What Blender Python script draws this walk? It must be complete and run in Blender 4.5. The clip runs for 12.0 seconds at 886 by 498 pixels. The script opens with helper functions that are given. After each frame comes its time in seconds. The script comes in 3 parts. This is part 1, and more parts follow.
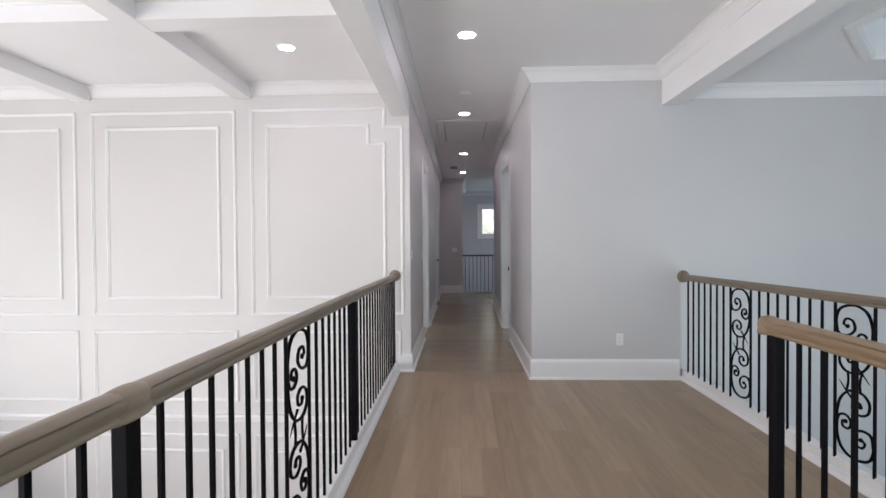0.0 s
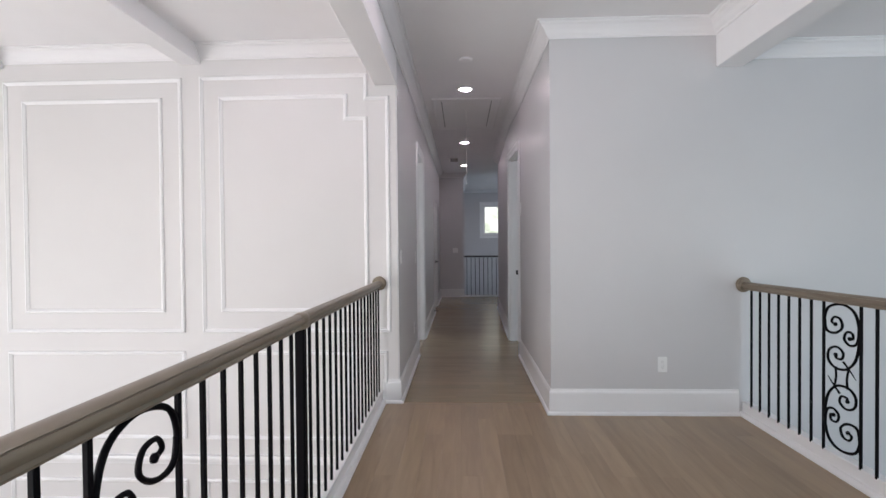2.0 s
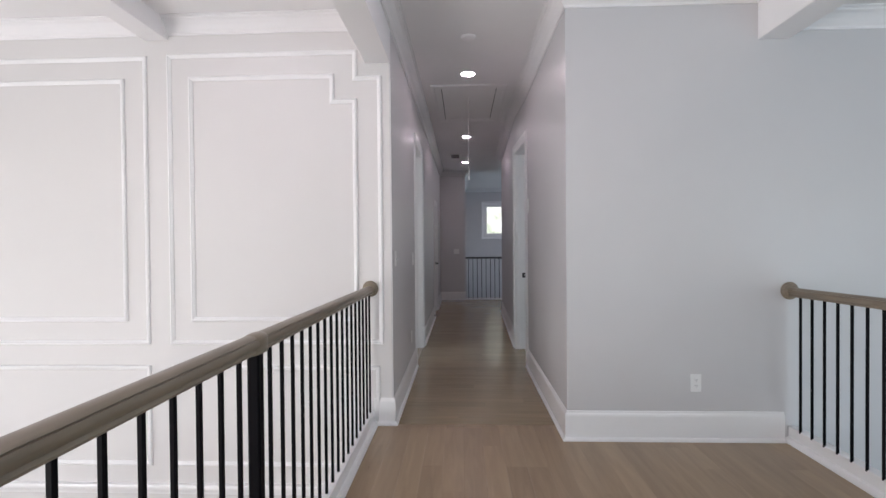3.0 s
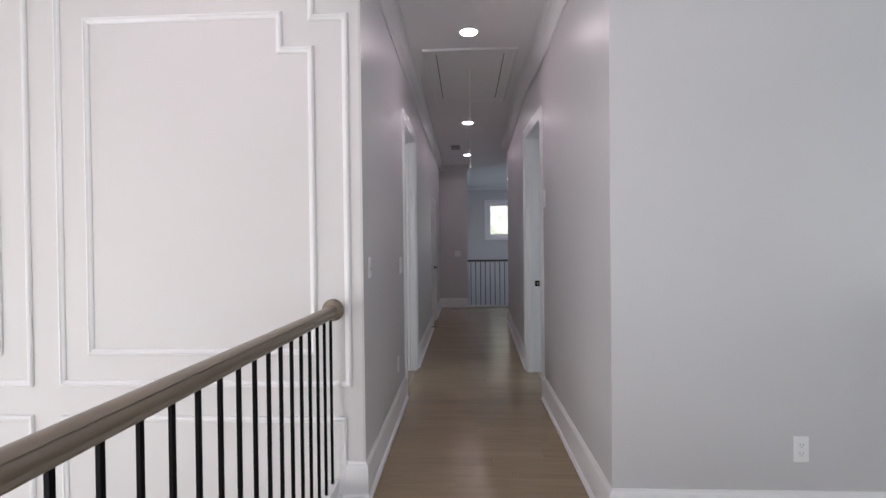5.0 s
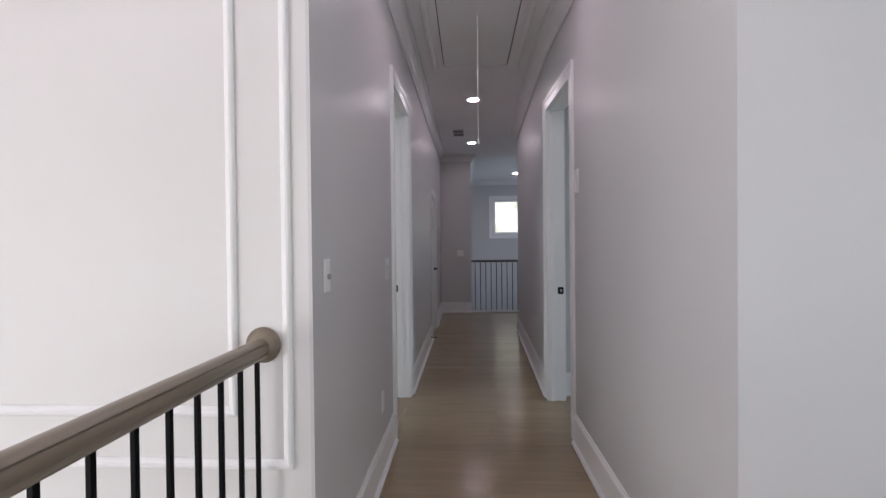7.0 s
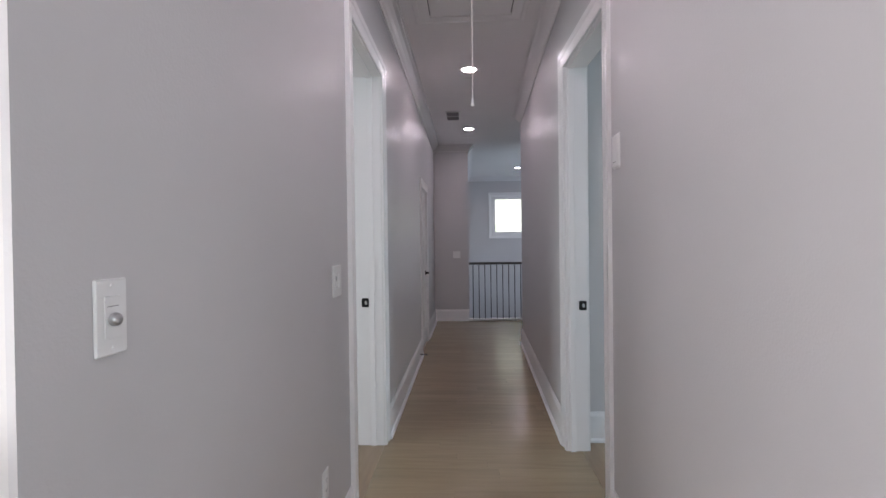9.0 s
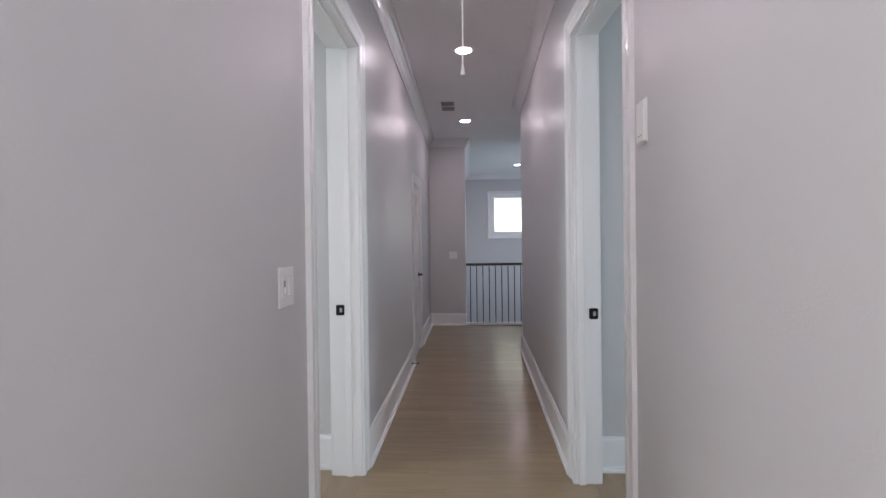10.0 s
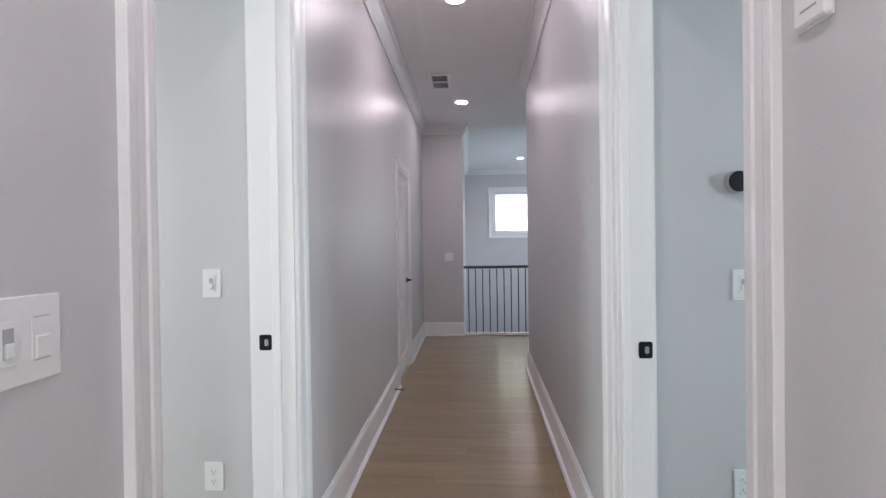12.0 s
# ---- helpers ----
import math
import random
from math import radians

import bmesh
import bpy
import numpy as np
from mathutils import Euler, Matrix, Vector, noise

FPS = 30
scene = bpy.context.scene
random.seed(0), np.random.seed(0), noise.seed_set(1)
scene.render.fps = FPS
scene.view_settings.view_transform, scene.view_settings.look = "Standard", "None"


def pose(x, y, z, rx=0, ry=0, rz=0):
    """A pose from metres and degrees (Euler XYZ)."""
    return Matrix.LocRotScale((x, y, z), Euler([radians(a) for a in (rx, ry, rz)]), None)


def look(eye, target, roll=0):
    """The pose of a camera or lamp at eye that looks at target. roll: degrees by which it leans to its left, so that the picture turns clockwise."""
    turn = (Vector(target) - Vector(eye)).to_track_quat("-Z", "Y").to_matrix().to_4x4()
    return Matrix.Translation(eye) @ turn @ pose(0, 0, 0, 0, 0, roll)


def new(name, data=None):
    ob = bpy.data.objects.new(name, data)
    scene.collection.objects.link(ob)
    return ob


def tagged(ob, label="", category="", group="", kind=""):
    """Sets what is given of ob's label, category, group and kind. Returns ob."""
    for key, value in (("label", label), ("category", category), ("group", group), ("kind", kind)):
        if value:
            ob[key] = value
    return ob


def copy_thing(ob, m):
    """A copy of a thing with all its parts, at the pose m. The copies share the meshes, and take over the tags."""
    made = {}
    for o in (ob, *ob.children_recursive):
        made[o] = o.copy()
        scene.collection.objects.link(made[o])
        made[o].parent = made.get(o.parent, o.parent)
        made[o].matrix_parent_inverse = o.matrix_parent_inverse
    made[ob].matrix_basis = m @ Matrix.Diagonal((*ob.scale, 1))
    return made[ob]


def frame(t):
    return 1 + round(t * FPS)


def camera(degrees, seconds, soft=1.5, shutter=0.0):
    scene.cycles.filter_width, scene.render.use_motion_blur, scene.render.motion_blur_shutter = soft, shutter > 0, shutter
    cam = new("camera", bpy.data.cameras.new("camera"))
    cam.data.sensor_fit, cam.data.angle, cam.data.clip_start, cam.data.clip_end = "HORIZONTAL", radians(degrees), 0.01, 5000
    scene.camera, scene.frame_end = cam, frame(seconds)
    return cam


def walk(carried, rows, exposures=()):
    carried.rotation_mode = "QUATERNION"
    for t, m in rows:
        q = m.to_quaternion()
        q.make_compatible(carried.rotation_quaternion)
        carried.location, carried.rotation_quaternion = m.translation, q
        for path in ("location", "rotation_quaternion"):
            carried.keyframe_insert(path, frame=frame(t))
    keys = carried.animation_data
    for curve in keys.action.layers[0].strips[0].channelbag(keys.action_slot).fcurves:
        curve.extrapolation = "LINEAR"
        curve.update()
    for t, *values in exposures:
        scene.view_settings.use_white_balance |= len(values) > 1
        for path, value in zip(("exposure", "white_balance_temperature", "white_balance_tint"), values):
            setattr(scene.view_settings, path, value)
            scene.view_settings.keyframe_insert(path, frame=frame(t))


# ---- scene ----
cam = camera(85.5, 12.0)
PATH = [
    (0, (-0.102, 0.234, 1.37), (-0.172, 2.232, 1.34), -0.4),
    (0.5, (-0.117, 0.481, 1.376), (-0.187, 2.479, 1.344), -0.4),
    (1, (-0.122, 0.717, 1.368), (-0.193, 2.716, 1.337), -0.4),
    (1.5, (-0.099, 0.976, 1.37), (-0.172, 2.974, 1.34), -0.5),
    (2, (-0.088, 1.225, 1.364), (-0.165, 3.224, 1.334), -0.5),
    (2.5, (-0.099, 1.475, 1.356), (-0.179, 3.473, 1.33), -0.4),
    (3, (-0.099, 1.715, 1.353), (-0.18, 3.713, 1.328), -0.5),
    (3.5, (-0.072, 1.974, 1.365), (-0.156, 3.973, 1.339), -0.5),
    (3.7, (-0.066, 2.067, 1.355), (-0.15, 4.065, 1.34), -0.4),
    (5.5, (-0.077, 2.966, 1.366), (-0.172, 4.964, 1.343), -0.7),
    (6, (-0.07, 3.199, 1.36), (-0.168, 5.196, 1.336), -0.6),
    (6.5, (-0.1, 3.465, 1.365), (-0.199, 5.462, 1.34), -0.6),
    (7, (-0.108, 3.704, 1.347), (-0.209, 5.701, 1.324), -0.6),
    (9, (-0.058, 4.7, 1.343), (-0.158, 6.697, 1.322), -0.7),
    (9.5, (-0.028, 4.934, 1.332), (-0.127, 6.931, 1.315), -0.7),
    (10, (-0.009, 5.15, 1.324), (-0.109, 7.148, 1.307), -0.7),
    (10.5, (-0.016, 5.39, 1.331), (-0.118, 7.388, 1.312), -0.7),
    (11, (-0.004, 5.633, 1.324), (-0.105, 7.631, 1.307), -0.7),
    (11.5, (0.033, 5.848, 1.329), (-0.072, 7.845, 1.313), -0.7),
    (12, (0.05, 6.053, 1.324), (-0.057, 8.05, 1.308), -0.8),
]
walk(cam, [(t, look(eye, target, roll)) for t, eye, target, roll in PATH],
     exposures=[(0, 0.22, 6500, 11), (5.5, 0.18, 6500, 13), (7, 0.28, 6500, 13), (9.5, 0.84, 6500, 12), (10.5, 1.07, 6500, 11), (12, 1.35, 6500, 9)])

# ---- world and daylight ----
world = bpy.data.worlds.new("sky")
scene.world = world
world.use_nodes = True
sky = world.node_tree.nodes.new("ShaderNodeTexSky")
sky.sky_type, sky.sun_disc = "NISHITA", False
sky.sun_elevation, sky.sun_rotation = radians(48), radians(140)
world.node_tree.nodes["Background"].inputs["Strength"].default_value = 0.1
world.node_tree.links.new(sky.outputs[0], world.node_tree.nodes["Background"].inputs["Color"])


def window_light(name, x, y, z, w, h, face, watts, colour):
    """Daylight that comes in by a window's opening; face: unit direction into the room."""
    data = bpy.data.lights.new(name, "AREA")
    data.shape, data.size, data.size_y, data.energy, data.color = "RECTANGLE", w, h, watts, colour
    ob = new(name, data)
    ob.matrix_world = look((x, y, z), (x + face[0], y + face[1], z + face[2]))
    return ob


# Only the far stair window is known; the other windows are assumed, out of sight.
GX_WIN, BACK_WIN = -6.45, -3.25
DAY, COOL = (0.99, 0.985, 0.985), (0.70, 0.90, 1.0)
# Lamps tilted upwards add the ceiling light that would bounce off the ground.
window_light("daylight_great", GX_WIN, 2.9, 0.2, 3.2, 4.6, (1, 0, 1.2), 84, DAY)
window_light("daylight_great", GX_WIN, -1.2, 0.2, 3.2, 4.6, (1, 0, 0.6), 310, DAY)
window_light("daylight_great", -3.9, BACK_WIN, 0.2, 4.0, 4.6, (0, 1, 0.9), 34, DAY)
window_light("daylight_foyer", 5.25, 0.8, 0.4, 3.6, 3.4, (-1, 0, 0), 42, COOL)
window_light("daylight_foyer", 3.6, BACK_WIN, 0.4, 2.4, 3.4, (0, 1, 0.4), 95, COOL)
# Added fill behind the walk, tilted up to brighten landing ceiling and hall.
window_light("fill_landing", 0.6, BACK_WIN, 1.5, 1.6, 1.6, (0, 1, 1.0), 26, (0.93, 0.97, 1.0))
window_light("daylight_stair", 1.16, 19.9, 4.2, 1.8, 1.8, (0, -1, -0.9), 60, (0.93, 0.98, 1.0))
window_light("daylight_stair", 3.05, 15.8, 1.4, 2.2, 2.2, (-1, 0, 0), 18, (0.66, 0.83, 1.0))
window_light("daylight_room", -4.45, 6.3, 1.5, 1.4, 1.5, (1, 0, 0), 31, (0.86, 0.97, 1.0))
window_light("daylight_room", 4.45, 6.3, 1.5, 1.4, 1.5, (-1, 0, 0), 26, COOL)

# ---- materials ----


def material(name, colour, rough=0.5, metal=0.0, bump=0.0, scale=40.0, vary=0.04, stretch=(1, 1, 1), coat=0.0, spec=0.5):
    """A painted or solid surface with fine relief and slight variation at two scales."""
    m = bpy.data.materials.new(name)
    m.use_nodes = True
    nt, b = m.node_tree, m.node_tree.nodes["Principled BSDF"]
    b.inputs["Roughness"].default_value, b.inputs["Metallic"].default_value = rough, metal
    b.inputs["Coat Weight"].default_value, b.inputs["Specular IOR Level"].default_value = coat, spec
    co = nt.nodes.new("ShaderNodeTexCoord")
    mp = nt.nodes.new("ShaderNodeMapping")
    mp.inputs["Scale"].default_value = stretch
    nt.links.new(co.outputs["Object"], mp.inputs["Vector"])
    big, fine = nt.nodes.new("ShaderNodeTexNoise"), nt.nodes.new("ShaderNodeTexNoise")
    big.inputs["Scale"].default_value, fine.inputs["Scale"].default_value = 1.3, scale
    big.inputs["Detail"].default_value = 5
    for n in (big, fine):
        nt.links.new(mp.outputs[0], n.inputs["Vector"])
    ramp = nt.nodes.new("ShaderNodeValToRGB")
    ramp.color_ramp.elements[0].position, ramp.color_ramp.elements[1].position = 0.3, 0.7
    ramp.color_ramp.elements[0].color = (*[c * (1 - vary) for c in colour], 1)
    ramp.color_ramp.elements[1].color = (*[min(1, c * (1 + vary)) for c in colour], 1)
    nt.links.new(big.outputs["Fac"], ramp.inputs["Fac"])
    nt.links.new(ramp.outputs["Color"], b.inputs["Base Color"])
    rr = nt.nodes.new("ShaderNodeMapRange")
    rr.inputs["To Min"].default_value, rr.inputs["To Max"].default_value = rough * 0.88, min(1, rough * 1.12)
    nt.links.new(big.outputs["Fac"], rr.inputs["Value"])
    nt.links.new(rr.outputs["Result"], b.inputs["Roughness"])
    if bump:
        bp = nt.nodes.new("ShaderNodeBump")
        bp.inputs["Strength"].default_value, bp.inputs["Distance"].default_value = bump, 0.002
        nt.links.new(fine.outputs["Fac"], bp.inputs["Height"])
        nt.links.new(bp.outputs["Normal"], b.inputs["Normal"])
    return m


def wood(name, dark, light, along, rough, coat=0.0, spread=0.3, relief=0.07):
    """Wood with grain along one axis of the object; each piece takes its own tone and its own stretch of grain."""
    m = bpy.data.materials.new(name)
    m.use_nodes = True
    nt, b = m.node_tree, m.node_tree.nodes["Principled BSDF"]
    L = nt.links.new
    co, info = nt.nodes.new("ShaderNodeTexCoord"), nt.nodes.new("ShaderNodeObjectInfo")
    shift = nt.nodes.new("ShaderNodeVectorMath")
    shift.operation = "ADD"
    off = nt.nodes.new("ShaderNodeVectorMath")
    off.operation = "SCALE"
    off.inputs[0].default_value = (37.0, 23.0, 11.0)
    L(info.outputs["Random"], off.inputs["Scale"])
    L(co.outputs["Object"], shift.inputs[0])
    L(off.outputs[0], shift.inputs[1])
    mp = nt.nodes.new("ShaderNodeMapping")
    mp.inputs["Scale"].default_value = [1.2 if k == along else 14.0 for k in "xyz"]
    L(shift.outputs[0], mp.inputs["Vector"])
    grain, fine = nt.nodes.new("ShaderNodeTexNoise"), nt.nodes.new("ShaderNodeTexNoise")
    grain.inputs["Scale"].default_value, grain.inputs["Detail"].default_value = 1.6, 6
    grain.inputs["Distortion"].default_value = 0.8
    fine.inputs["Scale"].default_value, fine.inputs["Detail"].default_value = 9, 3
    L(mp.outputs[0], grain.inputs["Vector"])
    L(mp.outputs[0], fine.inputs["Vector"])
    mix = nt.nodes.new("ShaderNodeMix")
    mix.inputs["Factor"].default_value = 0.1
    L(grain.outputs["Fac"], mix.inputs["A"])
    L(fine.outputs["Fac"], mix.inputs["B"])
    add = nt.nodes.new("ShaderNodeMath")
    add.operation = "MULTIPLY_ADD"
    add.inputs[1].default_value = spread
    add.inputs[2].default_value = -spread / 2
    L(info.outputs["Random"], add.inputs[0])
    plus = nt.nodes.new("ShaderNodeMath")
    L(mix.outputs["Result"], plus.inputs[0])
    L(add.outputs[0], plus.inputs[1])
    ramp = nt.nodes.new("ShaderNodeValToRGB")
    ramp.color_ramp.elements[0].position, ramp.color_ramp.elements[1].position = 0.2, 0.8
    ramp.color_ramp.elements[0].color, ramp.color_ramp.elements[1].color = (*dark, 1), (*light, 1)
    L(plus.outputs[0], ramp.inputs["Fac"])
    L(ramp.outputs["Color"], b.inputs["Base Color"])
    rr = nt.nodes.new("ShaderNodeMapRange")
    rr.inputs["To Min"].default_value, rr.inputs["To Max"].default_value = rough * 0.8, rough * 1.25
    L(grain.outputs["Fac"], rr.inputs["Value"])
    L(rr.outputs["Result"], b.inputs["Roughness"])
    b.inputs["Coat Weight"].default_value = coat
    b.inputs["Coat Roughness"].default_value = 0.25
    bp = nt.nodes.new("ShaderNodeBump")
    bp.inputs["Strength"].default_value, bp.inputs["Distance"].default_value = relief, 0.002
    L(fine.outputs["Fac"], bp.inputs["Height"])
    L(bp.outputs["Normal"], b.inputs["Normal"])
    return m


def glow(name, colour, strength):
    m = bpy.data.materials.new(name)
    m.use_nodes = True
    b = m.node_tree.nodes["Principled BSDF"]
    b.inputs["Base Color"].default_value = (*colour, 1)
    b.inputs["Emission Color"].default_value = (*colour, 1)
    b.inputs["Emission Strength"].default_value = strength
    return m


WALL = material("wall_paint_greige", (0.602, 0.592, 0.602), 0.39, bump=0.25, scale=160, vary=0.02)
PANEL = material("wall_paint_white", (0.70, 0.683, 0.675), 0.45, bump=0.15, scale=160, vary=0.015)
CEIL = material("ceiling_paint", (0.86, 0.845, 0.855), 0.7, bump=0.25, scale=120, vary=0.02)
TRIM = material("trim_enamel_white", (0.85, 0.845, 0.85), 0.3, bump=0.06, scale=60, vary=0.015)
PLATE = material("plastic_white", (0.83, 0.83, 0.83), 0.3, vary=0.01)
GLOSS = material("crown_enamel", (0.84, 0.825, 0.835), 0.22, bump=0.0, scale=60, vary=0.015)
# Mid grey that puts the shade of a slider recess into the colour.
RECESS = material("plastic_painted_shade", (0.42, 0.42, 0.43), 0.5, vary=0.02)
# Near-black painted in for the shade inside outlet slots and the hatch gap.
SLOT = material("slot_painted_shade", (0.05, 0.05, 0.05), 0.6, vary=0.02)
IRON = material("wrought_iron_black", (0.0035, 0.003, 0.0045), 0.5, bump=0.3, scale=90, vary=0.15, spec=0.08)
BLACK = material("hardware_black", (0.02, 0.02, 0.022), 0.38, metal=0.6, vary=0.1)
STEEL = material("brushed_steel", (0.55, 0.55, 0.56), 0.28, metal=1.0, vary=0.05)
CORD = material("cotton_cord", (0.75, 0.73, 0.7), 0.8, bump=0.3, scale=300)
# Grey with shade painted in, for vent inside, switch grooves and sensor line.
GRILLE = material("painted_shade_grey", (0.34, 0.33, 0.34), 0.6)
OAK_Y = wood("oak_floor_lengthwise", (0.262, 0.186, 0.12), (0.39, 0.286, 0.184), "y", 0.3, spread=0.3)
OAK_X = wood("oak_floor_crosswise", (0.272, 0.204, 0.124), (0.35, 0.268, 0.165), "x", 0.22, relief=0.0)
JOINT = material("floor_joint_dark", (0.15, 0.108, 0.08), 0.8)
RAIL_WOOD = wood("handrail_oak_stained", (0.155, 0.122, 0.088), (0.29, 0.238, 0.18), "y", 0.36, coat=0.1, spread=0.1)
RAIL_LIGHT = wood("handrail_oak_golden", (0.16, 0.105, 0.06), (0.33, 0.235, 0.145), "y", 0.4, coat=0.1, spread=0.1)
LAMP = glow("led_lens", (1.0, 0.85, 0.94), 92)
GLASS = bpy.data.materials.new("window_glass")
GLASS.use_nodes = True
g = GLASS.node_tree.nodes["Principled BSDF"]
g.inputs["Transmission Weight"].default_value, g.inputs["Roughness"].default_value, g.inputs["IOR"].default_value = 1.0, 0.02, 1.45

# ---- mesh helpers ----


def link(name, bm, mat, parent=None, label="", smooth=False):
    me = bpy.data.meshes.new(name)
    bmesh.ops.recalc_face_normals(bm, faces=bm.faces[:])
    if smooth:
        for f in bm.faces:
            f.smooth = True
    bm.to_mesh(me)
    bm.free()
    if smooth:
        me.set_sharp_from_angle(angle=radians(38))
    me.materials.append(mat)
    ob = new(name, me)
    if parent is not None:
        ob.parent = parent
    if label:
        ob["label"] = label
    return ob


def part(name, bm, mat, parent, label="", smooth=False):
    """One mesh under a thing or under a part."""
    return link(name, bm, mat, parent, label, smooth)


def structure(name, bm, mat, label, category):
    return tagged(link(name, bm, mat), label, category, kind="structure")


def empty(name, x, y, z, label, category, group="", kind=""):
    ob = new(name)
    ob.location = (x, y, z)
    ob.empty_display_size = 0.1
    return tagged(ob, label, category, group, kind)


def box(bm, x0, x1, y0, y1, z0, z1, bevel=0.0, segments=1):
    vs = [bm.verts.new((x, y, z)) for x in (x0, x1) for y in (y0, y1) for z in (z0, z1)]
    fs = [bm.faces.new([vs[i] for i in q]) for q in
          ((0, 1, 3, 2), (4, 6, 7, 5), (0, 4, 5, 1), (2, 3, 7, 6), (0, 2, 6, 4), (1, 5, 7, 3))]
    if bevel:
        es = list({e for f in fs for e in f.edges})
        bmesh.ops.bevel(bm, geom=es, offset=bevel, segments=segments, affect="EDGES", profile=0.6)
    return bm


def boxes(*items, bevel=0.0):
    bm = bmesh.new()
    for it in items:
        box(bm, *it, bevel=bevel)
    return bm


def pierced(axis, t0, t1, a0, a1, z0, z1, holes):
    """A wall across axis from t0 to t1, along a0 to a1, with window openings (a, a, z, z) in order along it."""
    bm = bmesh.new()

    def piece(p, q, r, s):
        box(bm, t0, t1, p, q, r, s) if axis == "x" else box(bm, p, q, t0, t1, r, s)
    at = a0
    for p, q, r, s in holes:
        piece(at, p, z0, z1)
        piece(p, q, z0, r)
        piece(p, q, s, z1)
        at = q
    piece(at, a1, z0, z1)
    return bm


def prism(bm, poly, z0, z1):
    lo = [bm.verts.new((x, y, z0)) for x, y in poly]
    hi = [bm.verts.new((x, y, z1)) for x, y in poly]
    n = len(poly)
    bm.faces.new(lo[::-1])
    bm.faces.new(hi)
    for i in range(n):
        bm.faces.new((lo[i], lo[(i + 1) % n], hi[(i + 1) % n], hi[i]))
    return bm


def sweep(bm, path, normal, profile, side=1, closed=False):
    """Runs a closed profile of (u, v) along a polyline with mitred corners; v lies along normal, u beside the path (side 1: to its right)."""
    n = Vector(normal).normalized()
    ps = [Vector(p) for p in path]
    k = len(ps)
    segs = [(ps[(i + 1) % k] - ps[i]).normalized() for i in range(k if closed else k - 1)]
    rings = []
    for i, p in enumerate(ps):
        if closed:
            a, b = segs[i - 1], segs[i]
        else:
            a, b = segs[max(0, i - 1)], segs[min(i, k - 2)]
        la, lb = a.cross(n) * side, b.cross(n) * side
        m = (la + lb) / max(0.2, 1 + la.dot(lb))
        rings.append([bm.verts.new(p + m * u + n * v) for u, v in profile])
    w = len(profile)
    for i in range(k if closed else k - 1):
        r, s = rings[i], rings[(i + 1) % k]
        for j in range(w):
            bm.faces.new((r[j], r[(j + 1) % w], s[(j + 1) % w], s[j]))
    if not closed:
        bm.faces.new(rings[0][::-1])
        bm.faces.new(rings[-1])
    return bm


def lathe(bm, profile, segments=24, m=Matrix()):
    """Turns a profile of (r, z) about z."""
    rings = []
    for r, z in profile:
        rings.append([bm.verts.new(m @ Vector((r * math.cos(2 * math.pi * i / segments), r * math.sin(2 * math.pi * i / segments), z)))
                      for i in range(segments)])
    for a, b in zip(rings, rings[1:]):
        for i in range(segments):
            bm.faces.new((a[i], a[(i + 1) % segments], b[(i + 1) % segments], b[i]))
    bm.faces.new(rings[0][::-1])
    bm.faces.new(rings[-1])
    return bm


def tube(bm, pts, radius, sides=6, taper=1.0):
    """A round bar along points, drawn thinner towards its end by taper."""
    ps = [Vector(p) for p in pts]
    rings = []
    for i, p in enumerate(ps):
        d = (ps[min(i + 1, len(ps) - 1)] - ps[max(i - 1, 0)]).normalized()
        a = Vector((1, 0, 0)) if abs(d.x) < 0.9 else Vector((0, 1, 0))
        u = d.cross(a).normalized()
        v = d.cross(u)
        r = radius * (1 + (taper - 1) * i / (len(ps) - 1))
        rings.append([bm.verts.new(p + r * (math.cos(2 * math.pi * j / sides) * u + math.sin(2 * math.pi * j / sides) * v)) for j in range(sides)])
    for a, b in zip(rings, rings[1:]):
        for j in range(sides):
            bm.faces.new((a[j], a[(j + 1) % sides], b[(j + 1) % sides], b[j]))
    bm.faces.new(rings[0][::-1])
    bm.faces.new(rings[-1])
    return bm


def smooth_line(pts, steps=5):
    """A flowing line through points."""
    ps = [Vector(p) for p in pts]
    out = []
    for i in range(len(ps) - 1):
        a, b, c, d = ps[max(i - 1, 0)], ps[i], ps[i + 1], ps[min(i + 2, len(ps) - 1)]
        for s in range(steps):
            t = s / steps
            out.append(0.5 * (2 * b + (c - a) * t + (2 * a - 5 * b + 4 * c - d) * t * t + (3 * b - a - 3 * c + d) * t ** 3))
    return out + [ps[-1]]


# ---- plan ----
HL, HR = -0.622, 0.608            # hall walls
HRD = 0.578                       # the right wall past its doorway, which stands slightly askew
Y_R, Y_L, Y_END = 5.012, 5.268, 13.045
HR_END, HR2 = 11.13, 0.67         # the right wall runs slightly outwards to its end
CZ = 3.05                       # ceiling of landing and hall
LOW = -3.3                      # floor of the storey below
Y_BACK = -3.2
GX = -6.4                       # far side of the great room
FX = 5.2                        # far side of the foyer
FZ = 2.86                       # foyer ceiling
DL0, DL1, DR0, DR1, DTOP = 7.03, 7.885, 7.022, 7.82, 2.475
D3A, D3B, D3TOP = 10.57, 11.34, 2.065
TL, TR = 0.17, 0.13             # thickness of the hall's side walls

# floors
landing_sub = boxes((-0.74, 2.05, Y_BACK, Y_L, -0.3, -0.004), (HL, HR2 + TR, Y_L, Y_END + 0.08, -0.3, -0.004),
                    (HR2 + TR, 3.0, HR_END, Y_END + 0.08, -0.3, -0.004))
floor = structure("floor", landing_sub, JOINT, "grey-brown oak plank floor of landing and hall", "floor")
structure("floor_great_room", boxes((GX, -0.74, Y_BACK, Y_L, LOW - 0.2, LOW)), OAK_Y, "oak floor of the great room a storey below", "floor")
